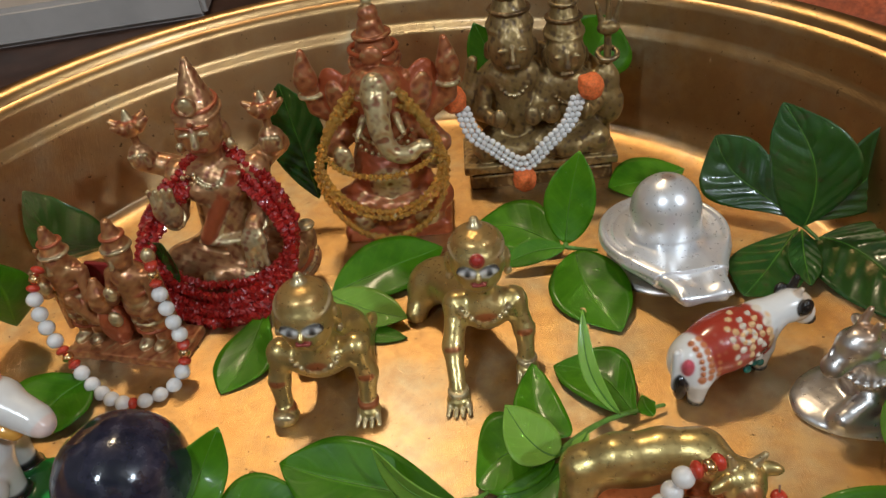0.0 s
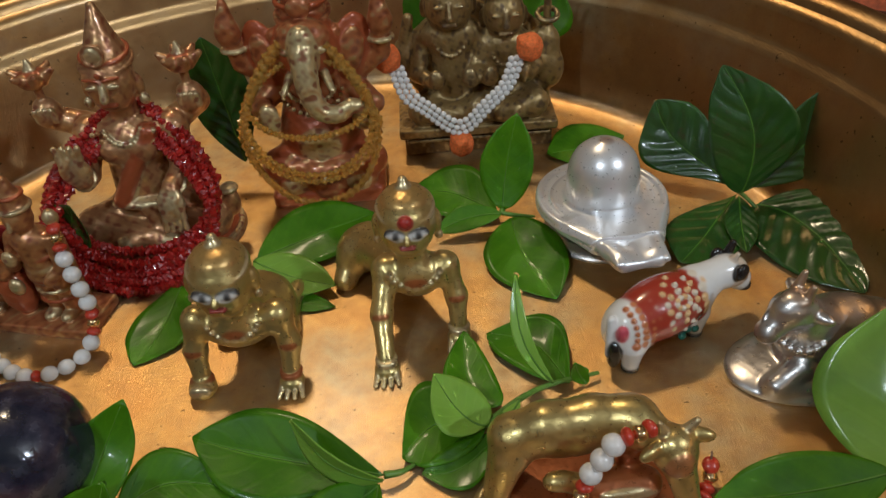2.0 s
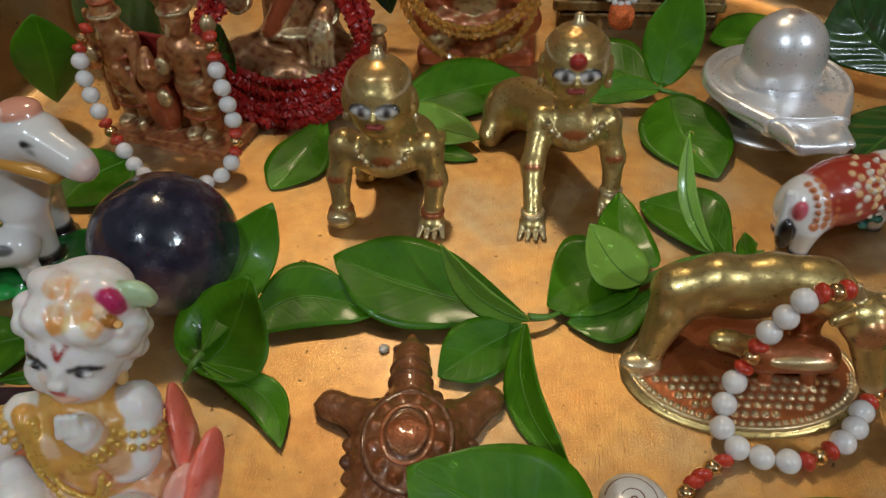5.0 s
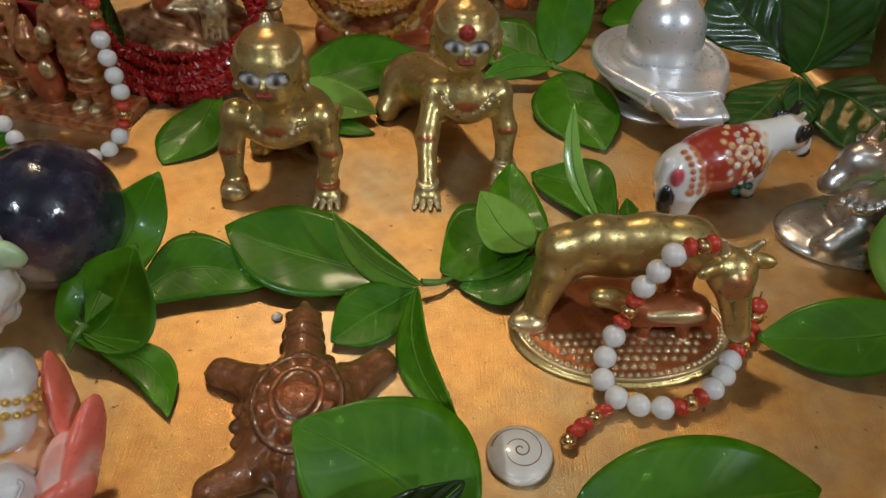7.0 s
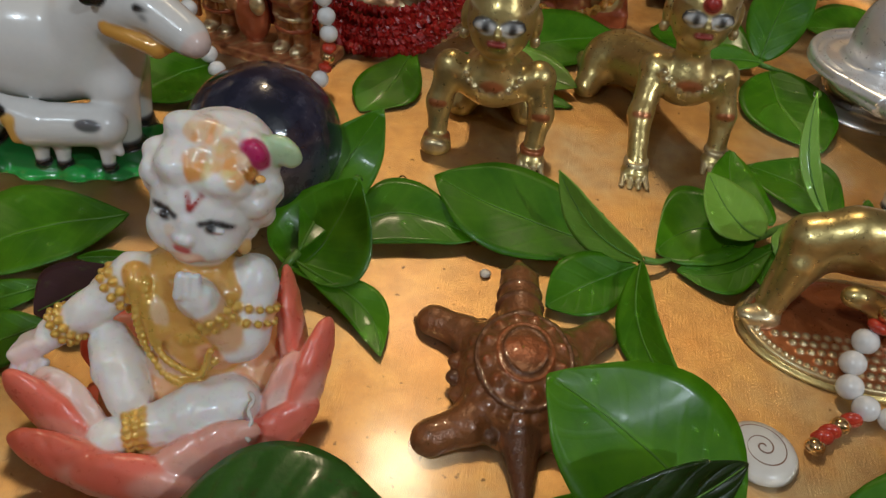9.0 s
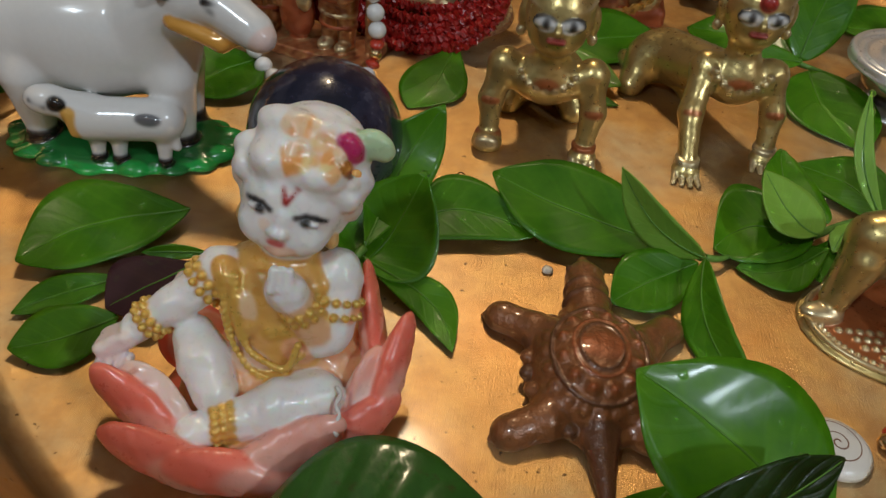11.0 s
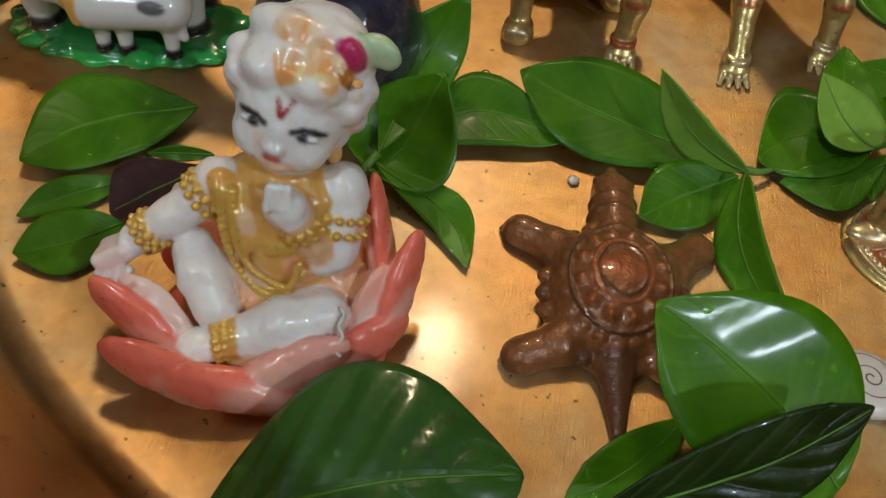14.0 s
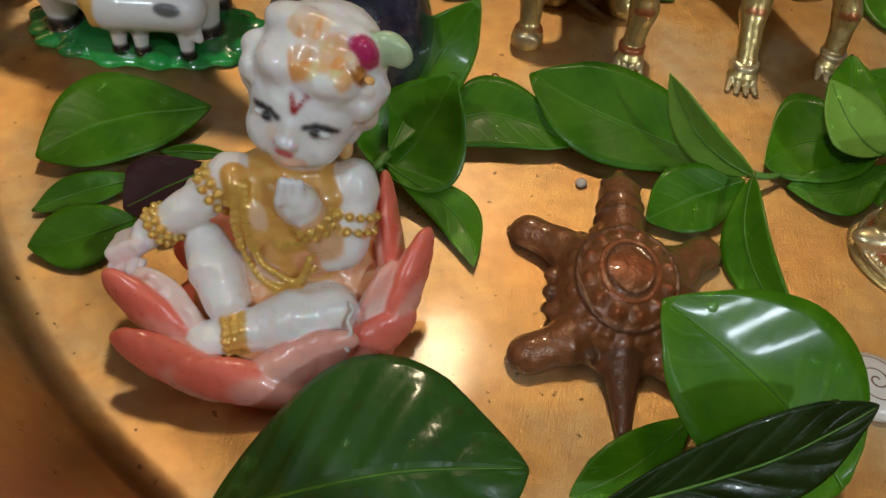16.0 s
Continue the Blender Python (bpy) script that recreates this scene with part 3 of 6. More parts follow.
def crawling_baby(name, hands_at, head, skin, red, label, at, body_end, fist, mark=0.0, broad=11.5):
    """A small cast crawling child: raised head with a top-knot, two arms set on the floor, knees behind."""
    h = np.array(head, float)
    q = [E(h, (8.9, 8.8, 9.6), skin, 2), E(h + (0, 3, 3.4), (8.7, 8.4, 6.9), skin, 2), E(h + (0, -2, -4.6), (6.6, 6.4, 5.4), skin, 2)]
    q += [C(h + (0, 2.5, 9.5), h + (0, 3.5, 12.6), 2.6, 1.5, PALEBRASS, 0.9), E(h + (0, 1.5, 7.6), (6.6, 6.6, 3.2), (0.58, 0.36, 0.12, 0.65), 2.0, None, 0.1)]
    q += [T(h + (0, 1, 5.2), 8.6, 0.5, PALEBRASS, 0.6, 0.97, 14)]
    q += both(lambda d: [E(h + (d * 9.2, 1, -1), (1.5, 2.4, 4.0), skin, 1.0), E(h + (d * 9.4, 0, -5.5), (1.4, 1.4, 1.6), PALEBRASS, 0.6)])
    q += face(h + (0, -8.6, 0.5), 8.4, (0.80, 0.78, 0.74, 0.0), skin, (0.36, 0.05, 0.04, 0.1), BLACK, 18)
    if mark:
        q.append(E(h + (0, -7.6, 5.0), (mark, 1.6, mark), RED, 0.3, None, 0.5))
    end = np.array(body_end, float)
    chest = np.array((0.3 * (hands_at[0][0] + hands_at[1][0]), 4 + 0.2 * (hands_at[0][1] + hands_at[1][1]), 21))
    q += [C(h + (0, 1.5, -8), chest + (0, 0, 3), 4.4, 5.2, skin, 3), E(chest, (broad, 6.6, 6.0), skin, 4), C(chest + (0, 2, -1), end + (0, 0, 12), 6.8, 8.5, skin, 4)]
    q += [E(chest + (0, -5.4, 1.2), (3.6, 1.6, 1.5), red, 0.8, None, 0.1)]
    for i in range(9):
        a = math.pi * (i + 0.5) / 9
        q.append(E(chest + (7.5 * math.cos(a), -5.2 - 1.2 * math.sin(a), 5.2 - 5.5 * math.sin(a)), (0.9, 0.9, 0.9), PALEBRASS, 0.2))
    for d, hand in zip((-1, 1), hands_at):
        hand = np.array(hand, float)
        sh = chest + (d * broad, 0.5, 2.5)
        el = (sh + hand + (d * 3.0, 3.0, 4.0)) / 2
        q += [E(sh, (4.6, 4.6, 4.6), skin, 3), C(sh, el, 4.0, 3.4, skin, 2), C(el, hand + (0, 2, 5), 3.3, 2.7, skin, 2), E(el + (0, -2.6, 1.0), (2.2, 1.2, 1.0), red, 0.5, None, 0.1), T(hand + (0, 1.8, 5.2), 2.8, 0.8, red if fist else PALEBRASS, 0.4, bias=0.2)]
        if fist and d < 0:
            q += [E(hand + (0, 0, 3.0), (4.4, 4.6, 3.4), skin, 1.4), E(hand + (0, -3, 4.5), (3.4, 1.6, 2.2), PALEBRASS, 0.8)]
        else:
            q += [E(hand + (0, 0, 2.6), (4.0, 3.6, 2.4), skin, 1.4)]
            q += [C(hand + (f * 1.9, -1.5, 2.4), hand + (f * 2.4, -6.5 + 0.5 * abs(f), 1.0), 1.05, 0.8, PALEBRASS, 0.5) for f in (-1.5, -0.5, 0.5, 1.5)]
    q += both(lambda d: [E(end + (d * 6, 0, 9.5), (6.5, 8, 8), skin, 4), C(end + (d * 7, -2, 9), end + (d * 10, -9, 3.5), 5.2, 3.8, skin, 3), C(end + (d * 10, -8, 3.5), end + (d * 10, 8, 3.2), 3.5, 2.8, skin, 2), E(end + (d * 11, 11, 3), (3, 5, 3), skin, 1.5)])
    return thing(name, label, "figurine", at, sculpt(name, q, GOLD_BRASS, 0.38, relief=0.034))


crawling_baby("crawling_baby_figurine", ((-14, -7, 0), (13.5, -6.5, 0)), (0, -1.5, 41.0), GOLD, GOLDRED, "polished brass crawling baby figurine with painted eyes, red wrist marks",
              pose(-0.058, 0.168, 0.0), (0, 24, 0), True, 0.0, 12.2)
crawling_baby("crawling_baby_figurine", ((-10, -27, 0), (13.5, -15, 0)), (0, -4, 41.8), GOLD, GOLDRED, "polished brass crawling baby figurine with a red forehead mark",
                     pose(-0.005, 0.190, 0.0), (-15, 24, 0), False, 2.0, 9.3)


def seated_goddess():
    """A seated crowned figure with four arms on an oval stepped base."""
    s, r, p = (0.52, 0.26, 0.115, 0.6), OLDRED, PALEBRASS
    q = [E((0, 0, 0.5), (31, 27, 5.0), s, 1), E((0, 0, 4.5), (28.5, 25, 4.5), r, 1.0), T((0, 0, 3.6), 29.5, 0.9, p, 0.5, 0.87)]
    q += both(lambda d: [C((d * 5, 2, 15), (d * 22, -8, 13), 8.5, 7.0, s, 3), C((d * 22, -8, 13), (-d * 4, -17, 11), 6.4, 4.6, s, 2.5), E((-d * 6, -18, 11), (6, 3.5, 3.2), p, 1.4), E((d * 22, -9, 13.5), (7, 7, 6.5), s, 2)])
    q += [C((0, 3, 14), (0, 2, 42), 14.5, 12.0, s, 4), E((0, 2, 47), (17.0, 9, 8.5), s, 4), C((8, -6, 50), (-7, -11, 26), 3.2, 3.4, OLDRED, 1.5), C((9, -7, 47), (-4, -11.5, 25), 1.0, 1.0, p, 0.5), E((0, -10.5, 24), (12, 4, 2.2), p, 1.2), C((2, -12, 22), (5, -15, 14), 3.2, 2.6, s, 1.5)]
    q += both(lambda d: [E((d * 5.6, -6.5, 44), (5.4, 4.4, 4.8), s, 2), E((d * 15, 1, 48.5), (5.6, 5.6, 5.6), s, 2)])
    for k in range(3):
        for i in range(11):
            a = math.pi * (i + 0.5) / 11
            w = 6.5 + 2.2 * k
            q.append(E((w * math.cos(a), -6.8 - 2.4 * math.sin(a), 53 - (6 + 4.2 * k) * math.sin(a)), (1.0, 0.9, 1.0), p if k != 1 else s, 0.3))
    q += [C((0, 1, 54), (0, 0, 60), 5.0, 5.0, s, 2)]
    # head, crown
    q += [E((0, -2, 68.5), (8.8, 8.2, 10.0), s, 1.5), E((0, -3, 63.5), (6.4, 6.2, 5.0), s, 2)]
    q += [C((0, 1.5, 75), (0, 4, 92), 8.0, 1.6, s, 1.5), T((0, 0.5, 74.6), 8.7, 0.8, s, 0.8, 1, 10), T((0, 1, 77.4), 8.0, 0.6, r, 0.6, 1, 10), E((0, -7.6, 80), (3.0, 1.4, 3.0), p, 0.5), T((0, -8.2, 80), 3.4, 0.6, s, 0.4, 1.0, 80)]
    q += both(lambda d: [E((d * 8.9, -1, 66), (1.6, 2.0, 4), s, 0.8), E((d * 9.6, -2, 61), (1.8, 1.8, 2.2), p, 0.5), E((d * 3.6, -9.6, 69.5), (2.2, 1.0, 0.9), p, 0.4), C((d * 1.4, -9.9, 72.0), (d * 6, -8.6, 72.2), 0.6, 0.5, r, 0.4)])
    q += [C((0, -9.8, 71), (0, -11.4, 65.8), 0.9, 1.5, p, 0.8), C((-2.0, -9.2, 62.6), (2.0, -9.2, 62.6), 0.9, 0.9, r, 0.5), E((0, -10.2, 73.8), (1.2, 0.6, 1.2), r, 0.3)]
    # front arms: one palm raised, one giving
    q += [C((-15, 0, 48), (-18, -7, 35), 5.0, 4.2, s, 2), C((-18, -7, 35), (-16, -15, 38), 4.0, 3.4, s, 1.5), E((-16, -17.5, 43), (5.4, 2.2, 6.6), p, 1.0, (8, 0, 8))]
    q += [C((-16 + f * 2.3, -18, 47), (-16 + f * 2.6, -18, 52.5), 1.3, 1.1, p, 0.5) for f in (-1.5, -0.5, 0.5, 1.5)]
    q += [T((-16, -14, 37.5), 3.8, 0.8, p, 0.4, 1, 50), T((-16.5, -3, 42), 4.9, 0.8, p, 0.4, 1, 20), T((16, -3, 42), 4.9, 0.8, p, 0.4, 1, 20)]
    q += [C((15, 0, 48), (17, -8, 36), 5.0, 4.2, s, 2), C((17, -8, 36), (14, -17, 33), 4.0, 3.4, s, 1.5), E((13.5, -20.5, 28.5), (5.0, 2.2, 6.4), p, 1.0, (-18, 0, 0)), T((15, -15, 33.6), 3.8, 0.8, p, 0.4, 1, 40)]
    q += [C((13.5 + f * 2.2, -21.5, 24.5), (13.5 + f * 2.4, -23.0, 19.0), 1.2, 1.0, p, 0.5) for f in (-1.5, -0.5, 0.5, 1.5)]
    # rear arms with lotus buds
    for d, x, z in ((-1, -29, 68), (1, 23, 70)):
        q += [C((d * 13, 6, 47), (x + d * 1, 8, z - 16), 5.0, 4.4, s, 2), E((x, 5, z - 13), (5.2, 4.6, 6.0), s, 1.2), C((x, 5, z - 11), (x, 5, z - 2), 1.4, 1.6, s, 0.8)]
        q += [C((x - 2.8 + f, 2.2, z - 15), (x - 2.8 + f, 1.2, z - 10.5), 1.1, 1.0, p, 0.4) for f in (0, 2, 4, 6)]
        q += [E((x, 5, z + 0.5), (5.0, 5.0, 3.4), r, 0.8), C((x, 5, z + 2), (x, 5, z + 7), 2.8, 0.8, p, 0.6)]
        q += [C((x + 2.5 * math.cos(a), 5 + 2.5 * math.sin(a), z), (x + 7.0 * math.cos(a), 5 + 7.0 * math.sin(a), z + 3), 2.8, 1.2, s, 0.6) for a in (0, 1.05, 2.1, 3.14, 4.2, 5.24)]
    q += [E((30, -6, 18), (3.4, 3.4, 6), s, 0.8), E((30, -6, 24), (3.8, 3.8, 1.6), p, 0.5)]
    return sculpt("seated_goddess_statue", q, OLD_BRASS, 0.42, relief=0.07, low=(0.24, 0.055, 0.020, 0.32), high=(0.66, 0.40, 0.18, 0.8))


thing("seated_goddess_statue", "aged brass seated goddess statue with conical crown and lotus buds", "statue", pose(-0.103, 0.246, 0.0), seated_goddess())


def elephant_god():
    """A seated elephant-headed figure on a stepped base."""
    s, r, p = (0.48, 0.155, 0.055, 0.35), (0.42, 0.085, 0.026, 0.2), (0.72, 0.58, 0.30, 0.6)
    q = [B((0, 0, 4), (23, 16, 4.5), 3, r, 1.5), B((0, -1, 10), (20, 14, 3.5), 3, s, 1.5), E((0, -15, 9), (5, 3, 4), s, 1)]
    q += both(lambda d: [C((d * 4, 2, 19), (d * 18, -9, 18), 8, 7, r, 3), C((d * 18, -9, 18), (-d * 3, -15, 17), 6, 4.5, s, 2), E((d * 13, -14, 11), (5, 3, 4), p, 1)])
    q += [E((0, -2, 30), (16.5, 13, 14), r, 4), E((0, -10, 29), (9.5, 6, 8.5), p, 2), C((0, 3, 38), (0, 2, 52), 14, 12, s, 4), E((0, -14.6, 25), (2.0, 1.6, 3.6), p, 0.6)]
    # head, ears, trunk, crown
    q += [E((0, -2, 64), (13.5, 12, 13), r, 2), E((0, -8, 70), (9.5, 6.5, 6.5), s, 2), E((0, -13, 66), (5.4, 4, 10), p, 1.5, None, 0.3)]
    trunk = curve_points(((0, -14, 66), (0, -17, 59), (1.0, -19, 52), (4, -20, 46), (10, -20, 44.5), (15, -19, 47), (19, -18, 45)), 17)
    q += [C(a, b, 5.0 - 0.15 * i, 4.85 - 0.15 * i, p, 0.6) for i, (a, b) in enumerate(zip(trunk, trunk[1:]))]
    q += [T(trunk[i], 4.7 - 0.15 * i, 0.35, s, 0.3, 1.0, 30) for i in range(2, 14, 2)]
    q += both(lambda d: [E((d * 16.5, -1, 62), (8.0, 3, 13), r, 1.5, (0, d * 12, d * 24)), E((d * 16.5, -4, 62), (4.6, 1.6, 8.5), s, 0.8, (0, d * 12, d * 24)), E((d * 6.4, -12.8, 66.5), (2.0, 1.0, 1.2), p, 0.3), C((d * 6.5, -12, 57), (d * 9, -18, 53), 1.8, 1.1, p, 0.6)])
    q += [C((0, 4, 75), (0, 4, 88), 9.0, 5.0, s, 1.5), T((0, 2, 75.5), 9.8, 0.9, s, 0.9, 1, 12), T((0, 3, 80), 9.2, 1.0, r, 0.6), T((0, 4, 85), 7.0, 0.8, s, 0.8), E((0, 4, 93), (4.0, 4.0, 3.5), s, 0.8), E((0, 4, 97.5), (2.0, 2.0, 2.4), p, 0.6), E((0, -6.4, 80), (4.4, 2.2, 4.0), s, 0.6)]
    q += [E((x, -3, 77 - 0.06 * x * x), (2.6, 3.0, 2.6), s, 0.6) for x in (-15, -11, 11, 15)]
    # arms
    q += [C((-13, 2, 48), (-22, -4, 42), 5, 4, s, 2), C((-22, -4, 42), (-17, -13, 44), 4, 3.2, s, 1.5), E((-17, -14.5, 41), (4.2, 2.2, 6.4), p, 1)]
    q += [C((13, 2, 48), (22, -4, 40), 5, 4, s, 2), C((22, -4, 40), (18, -12, 38), 4, 3.4, s, 1.5), E((18.5, -14, 39), (4.6, 3.2, 5.0), p, 1)]
    for d in (-1, 1):
        q += [C((d * 14, 3, 50), (d * 26, 3, 58), 5.0, 4.4, s, 2), C((d * 26, 3, 58), (d * 28, 0, 68), 4.2, 3.6, s, 1.2), E((d * 28, -1, 71), (4.8, 4.2, 5.4), s, 0.8), C((d * 28, -1, 74), (d * 27.5, -1, 82), 4.2, 1.6, s, 0.8), T((d * 27.5, 1, 64), 4.3, 0.9, p, 0.4)]
    for k in range(2):
        for i in range(13):
            a = math.pi * (i + 0.5) / 13
            q.append(E(((9 + 2.5 * k) * math.cos(a), -9.5 - 3.0 * math.sin(a), 51 - (5 + 5 * k) * math.sin(a)), (0.9, 0.9, 0.9), p, 0.3))
    return sculpt("elephant_headed_statue", q, OLD_BRASS, 0.42, relief=0.07, low=(0.24, 0.055, 0.020, 0.32), high=(0.66, 0.40, 0.18, 0.8))


thing("elephant_headed_statue", "aged red-stained brass seated elephant-headed statue with curled trunk", "statue", pose(-0.039, 0.272, 0.0), elephant_god())


def seated_couple():
    """Two crowned figures seated side by side before a low back plate, with a trident at one end."""
    s, d_, p = BRONZE, (0.20, 0.12, 0.05, 0.8), (0.45, 0.33, 0.16, 0.9)
    q = [E((2, 9, 36), (33, 6, 26), s, 2.5), B((0, 0, 5), (33, 13, 5), 1.5, d_, 0.8), B((0, -1, 13), (35, 15, 2.2), 1, s, 0.6), B((0, -13.5, 8.5), (32, 1, 0.8), 0.6, p, 0.4)]
    for x, h, w in ((-10, 0, 1.0), (13, -6, 0.86)):
        q += [C((x, 2, 18), (x, 2, 48 + h), 12 * w, 10 * w, s, 3), E((x, 0, 52 + h), (14 * w, 8, 8), s, 3)]
        q += [E((x, -3, 66 + h), (10.2 * w, 9.6 * w, 11.5 * w), s, 1.5), C((x, 1, 74 + h), (x, 3, 87 + h), 10.0 * w, 5.6 * w, s, 1.0), T((x, 0.5, 75 + h), 9.6 * w, 0.8, s, 0.8, 1, 10), T((x, 1.5, 81 + h), 8.6 * w, 0.9, d_, 0.5), T((x, 2, 87 + h), 6.6 * w, 0.8, p, 0.5), E((x, 2, 92 + h), (3.6 * w, 3.6 * w, 3.5), s, 0.8)]
        q += [C((x, -12.2 * w, 69 + h), (x, -13.8 * w, 63.5 + h), 0.9, 1.5, p, 0.7), C((x - 2.4, -11.4 * w, 59.6 + h), (x + 2.4, -11.4 * w, 59.6 + h), 0.9, 0.9, d_, 0.4)]
        q += [E((x + e * 4.2 * w, -11.9 * w, 67.5 + h), (2.4, 0.9, 0.9), p, 0.4) for e in (-1, 1)]
        q += [E((x + e * 10.2 * w, -1, 64 + h), (1.6, 2, 4.0), d_, 0.7) for e in (-1, 1)]
        for e in (-1, 1):
            q += [C((x + e * 12 * w, 1, 51 + h), (x + e * 15 * w, -5, 37), 4.4, 3.8, s, 1.5), C((x + e * 15 * w, -5, 37), (x + e * 8, -13, 36), 3.6, 3.0, s, 1.2), E((x + e * 7, -14.5, 38), (3.4, 2.4, 4.4), p, 0.8)]
            q += [C((x + e * 5, 0, 24), (x + e * 14 * w, -10, 22), 7.5, 6.5, s, 2.5), C((x + e * 14 * w, -10, 22), (x - e * 3, -15, 21), 5.6, 4.4, s, 2)]
        for i in range(11):
            a = math.pi * (i + 0.5) / 11
            q.append(E((x + 7 * w * math.cos(a), -5.5 - 2.6 * math.sin(a), 54 + h - 9 * math.sin(a)), (1.0, 1.0, 1.0), p, 0.3))
    q += [C((32, 2, 15), (32, 2, 66), 2.0, 1.6, s, 1), E((31, 1, 44), (6.5, 5, 8), s, 2.5), E((32, 0, 33), (7.5, 6, 10), s, 2.5), T((32, 2, 56), 4.2, 1.2, p, 0.6, 1.0, 20), E((32, 1, 68), (5, 3, 3), s, 1), E((-30, 2, 40), (6, 5, 10), s, 2.5), C((-30, 2, 46), (-27, 0, 60), 3.2, 2.2, s, 1.5)]
    q += [C((32 + e * 2, 2, 68), (32 + e * 5.0, 2, 80 - abs(e) * 1.5), 1.6, 1.0, p, 0.6) for e in (-1, 0, 1)]
    return sculpt("seated_couple_statue", q, DULL_BRONZE, 0.48, relief=0.08, low=(0.10, 0.055, 0.025, 0.3), high=(0.48, 0.34, 0.17, 0.9))


thing("seated_couple_statue", "dull bronze statue of a crowned couple seated on a plinth", "statue", pose(0.025, 0.302, 0.0) @ Matrix.Scale(0.98, 4), seated_couple())


def standing_group():
    """Three slim standing figures on one low block."""
    s, r, p = OLD, OLDRED, PALEBRASS
    q = [B((0, 0, 2.5), (24, 10, 2.6), 0.8, (0.45, 0.16, 0.06, 0.4), 0.5)]
    for x, h in ((-17, 50), (11, 55)):
        q += both(lambda d: [C((x + d * 3, 0, 7), (x + d * 3.4, 0, 22), 2.8, 3.6, s, 1.0), E((x + d * 3.2, -3, 6.5), (2.5, 4.0, 1.8), p, 0.8)])
        q += [E((x, 0, 24), (6.8, 5.2, 6), s, 2), C((x, 0, 25), (x, 0, 36), 5.4, 5.6, s, 2), E((x, 0, 37), (8, 4.6, 4), s, 2), E((x, -1, h - 9), (4.6, 4.5, 5.4), s, 1), C((x, 0, h - 5), (x, 0, h + 4), 4.6, 1.6, s, 0.8), T((x, -0.3, h - 5.4), 4.7, 0.7, p, 0.4), T((x, 0, h - 1), 3.8, 0.6, r, 0.4), C((x, -5.3, h - 8.5), (x, -6.0, h - 11), 0.6, 0.8, p, 0.4)]
        q += [T((x, 0, z), 6.0, 0.7, p if i % 2 else r, 0.5, 0.8) for i, z in enumerate((13, 17, 22, 27, 31))]
        q += [C((x + d * 7.5, 0, 37), (x + d * 9, -3, 27), 2.5, 2.2, s, 1) for d in (-1, 1)]
        q += [C((x + d * 9, -3, 27), (x + d * 5, -6, 32 if d < 0 else 24), 2.2, 2.0, s, 0.8) for d in (-1, 1)]
        q += [E((x - 5, -7, 33), (2.4, 1.4, 3), p, 0.6)]
    q += [E((-3, -2, 14), (6, 5, 9), r, 2), E((-3, -4, 26), (4, 4, 4.6), s, 1), C((-3, -4, 30), (-3, -3, 35), 3.6, 1.6, s, 0.8), C((-8, -5, 18), (-12, -8, 30), 2.2, 1.8, s, 0.8), E((2, -6, 20), (2.6, 2.0, 3.4), p, 0.8), B((-4, 6, 22), (9, 1, 14), 0.8, (0.30, 0.02, 0.02, 0.0), 0.4)]
    q += [C((22, 0, 6), (22, 0, 44), 1.3, 1.1, s, 0.6), E((22, 0, 46), (2.4, 2.4, 3), p, 0.6), C((20, 0, 36), (14, 0, 35), 2, 2, s, 1), C((-27, 0, 8), (-25, 0, 44), 1.3, 1.1, s, 0.6)]
    return sculpt("standing_deities_statue", q, OLD_BRASS, 0.42, relief=0.07, low=(0.24, 0.055, 0.020, 0.32), high=(0.66, 0.40, 0.18, 0.8))


thing("standing_deities_statue", "small aged brass statue of standing figures on a red-stained block", "statue", pose(-0.137, 0.203, 0.0, 0, 0, -14), standing_group())


# ---- the stone and shell, the oval plate with the dome ----
def drain_plate():
    """The silver plate with its raised lip and spout, on a low round foot, with the rounded pillar standing in it."""
    s, d_ = SILV, (0.50, 0.47, 0.45, 0.9)
    q = [E((0, 0, 0), (21, 21, 5), d_, 1), E((0, 0, 7), (16.5, 16.5, 8), d_, 2)]
    q += [("E", np.array((0, 0, 14.2)), np.array((24.2, 24.2, 2.6)), s, 1.0, None, 0.0), B((1.2, -24, 14.2), (7.6, 15, 1.9), 1.6, s, 8.0, (0, 0, 4)), C((-15, -14, 14.2), (-4.6, -34, 14.2), 1.9, 1.9, s, 6.0), C((16, -12, 14.2), (8.6, -34, 14.2), 1.9, 1.9, s, 6.0)]
    q += [T((0, 0.5, 15.8), 22.6, 1.3, s, 0.8), T((0, 0.5, 16.0), 18.5, 0.35, s, 0.5)]
    q += [C((-16.5, -16, 15.8), (-7.0, -29, 15.6), 1.3, 1.3, s, 0.8), C((-7.0, -29, 15.6), (-6.0, -38, 15.6), 1.3, 1.2, s, 0.8), C((17.5, -14.5, 15.8), (11.2, -26, 15.6), 1.3, 1.3, s, 0.8), C((11.2, -26, 15.6), (10.4, -38, 15.6), 1.3, 1.2, s, 0.8)]
    q += [B((0, 0, 23), (12.8, 12.8, 12.5), 12.2, s, 1.2), C((0, 0, 16), (0, 0, 27), 12.9, 12.6, s, 1.2), E((0, 0, 38.6), (3.0, 3.0, 1.2), (0.62, 0.46, 0.36, 0.8), 1.0), T((0, 0, 16.2), 13.0, 0.6, s, 1.5)]
    return sculpt("silver_pillar_on_plate", q, SILVER, 0.45)


thing("silver_pillar_on_plate", "silver domed pillar standing in a spouted plate, water-beaded", "ritual object", pose(0.0648, 0.2265, 0.0, 0, 0, 5), drain_plate())


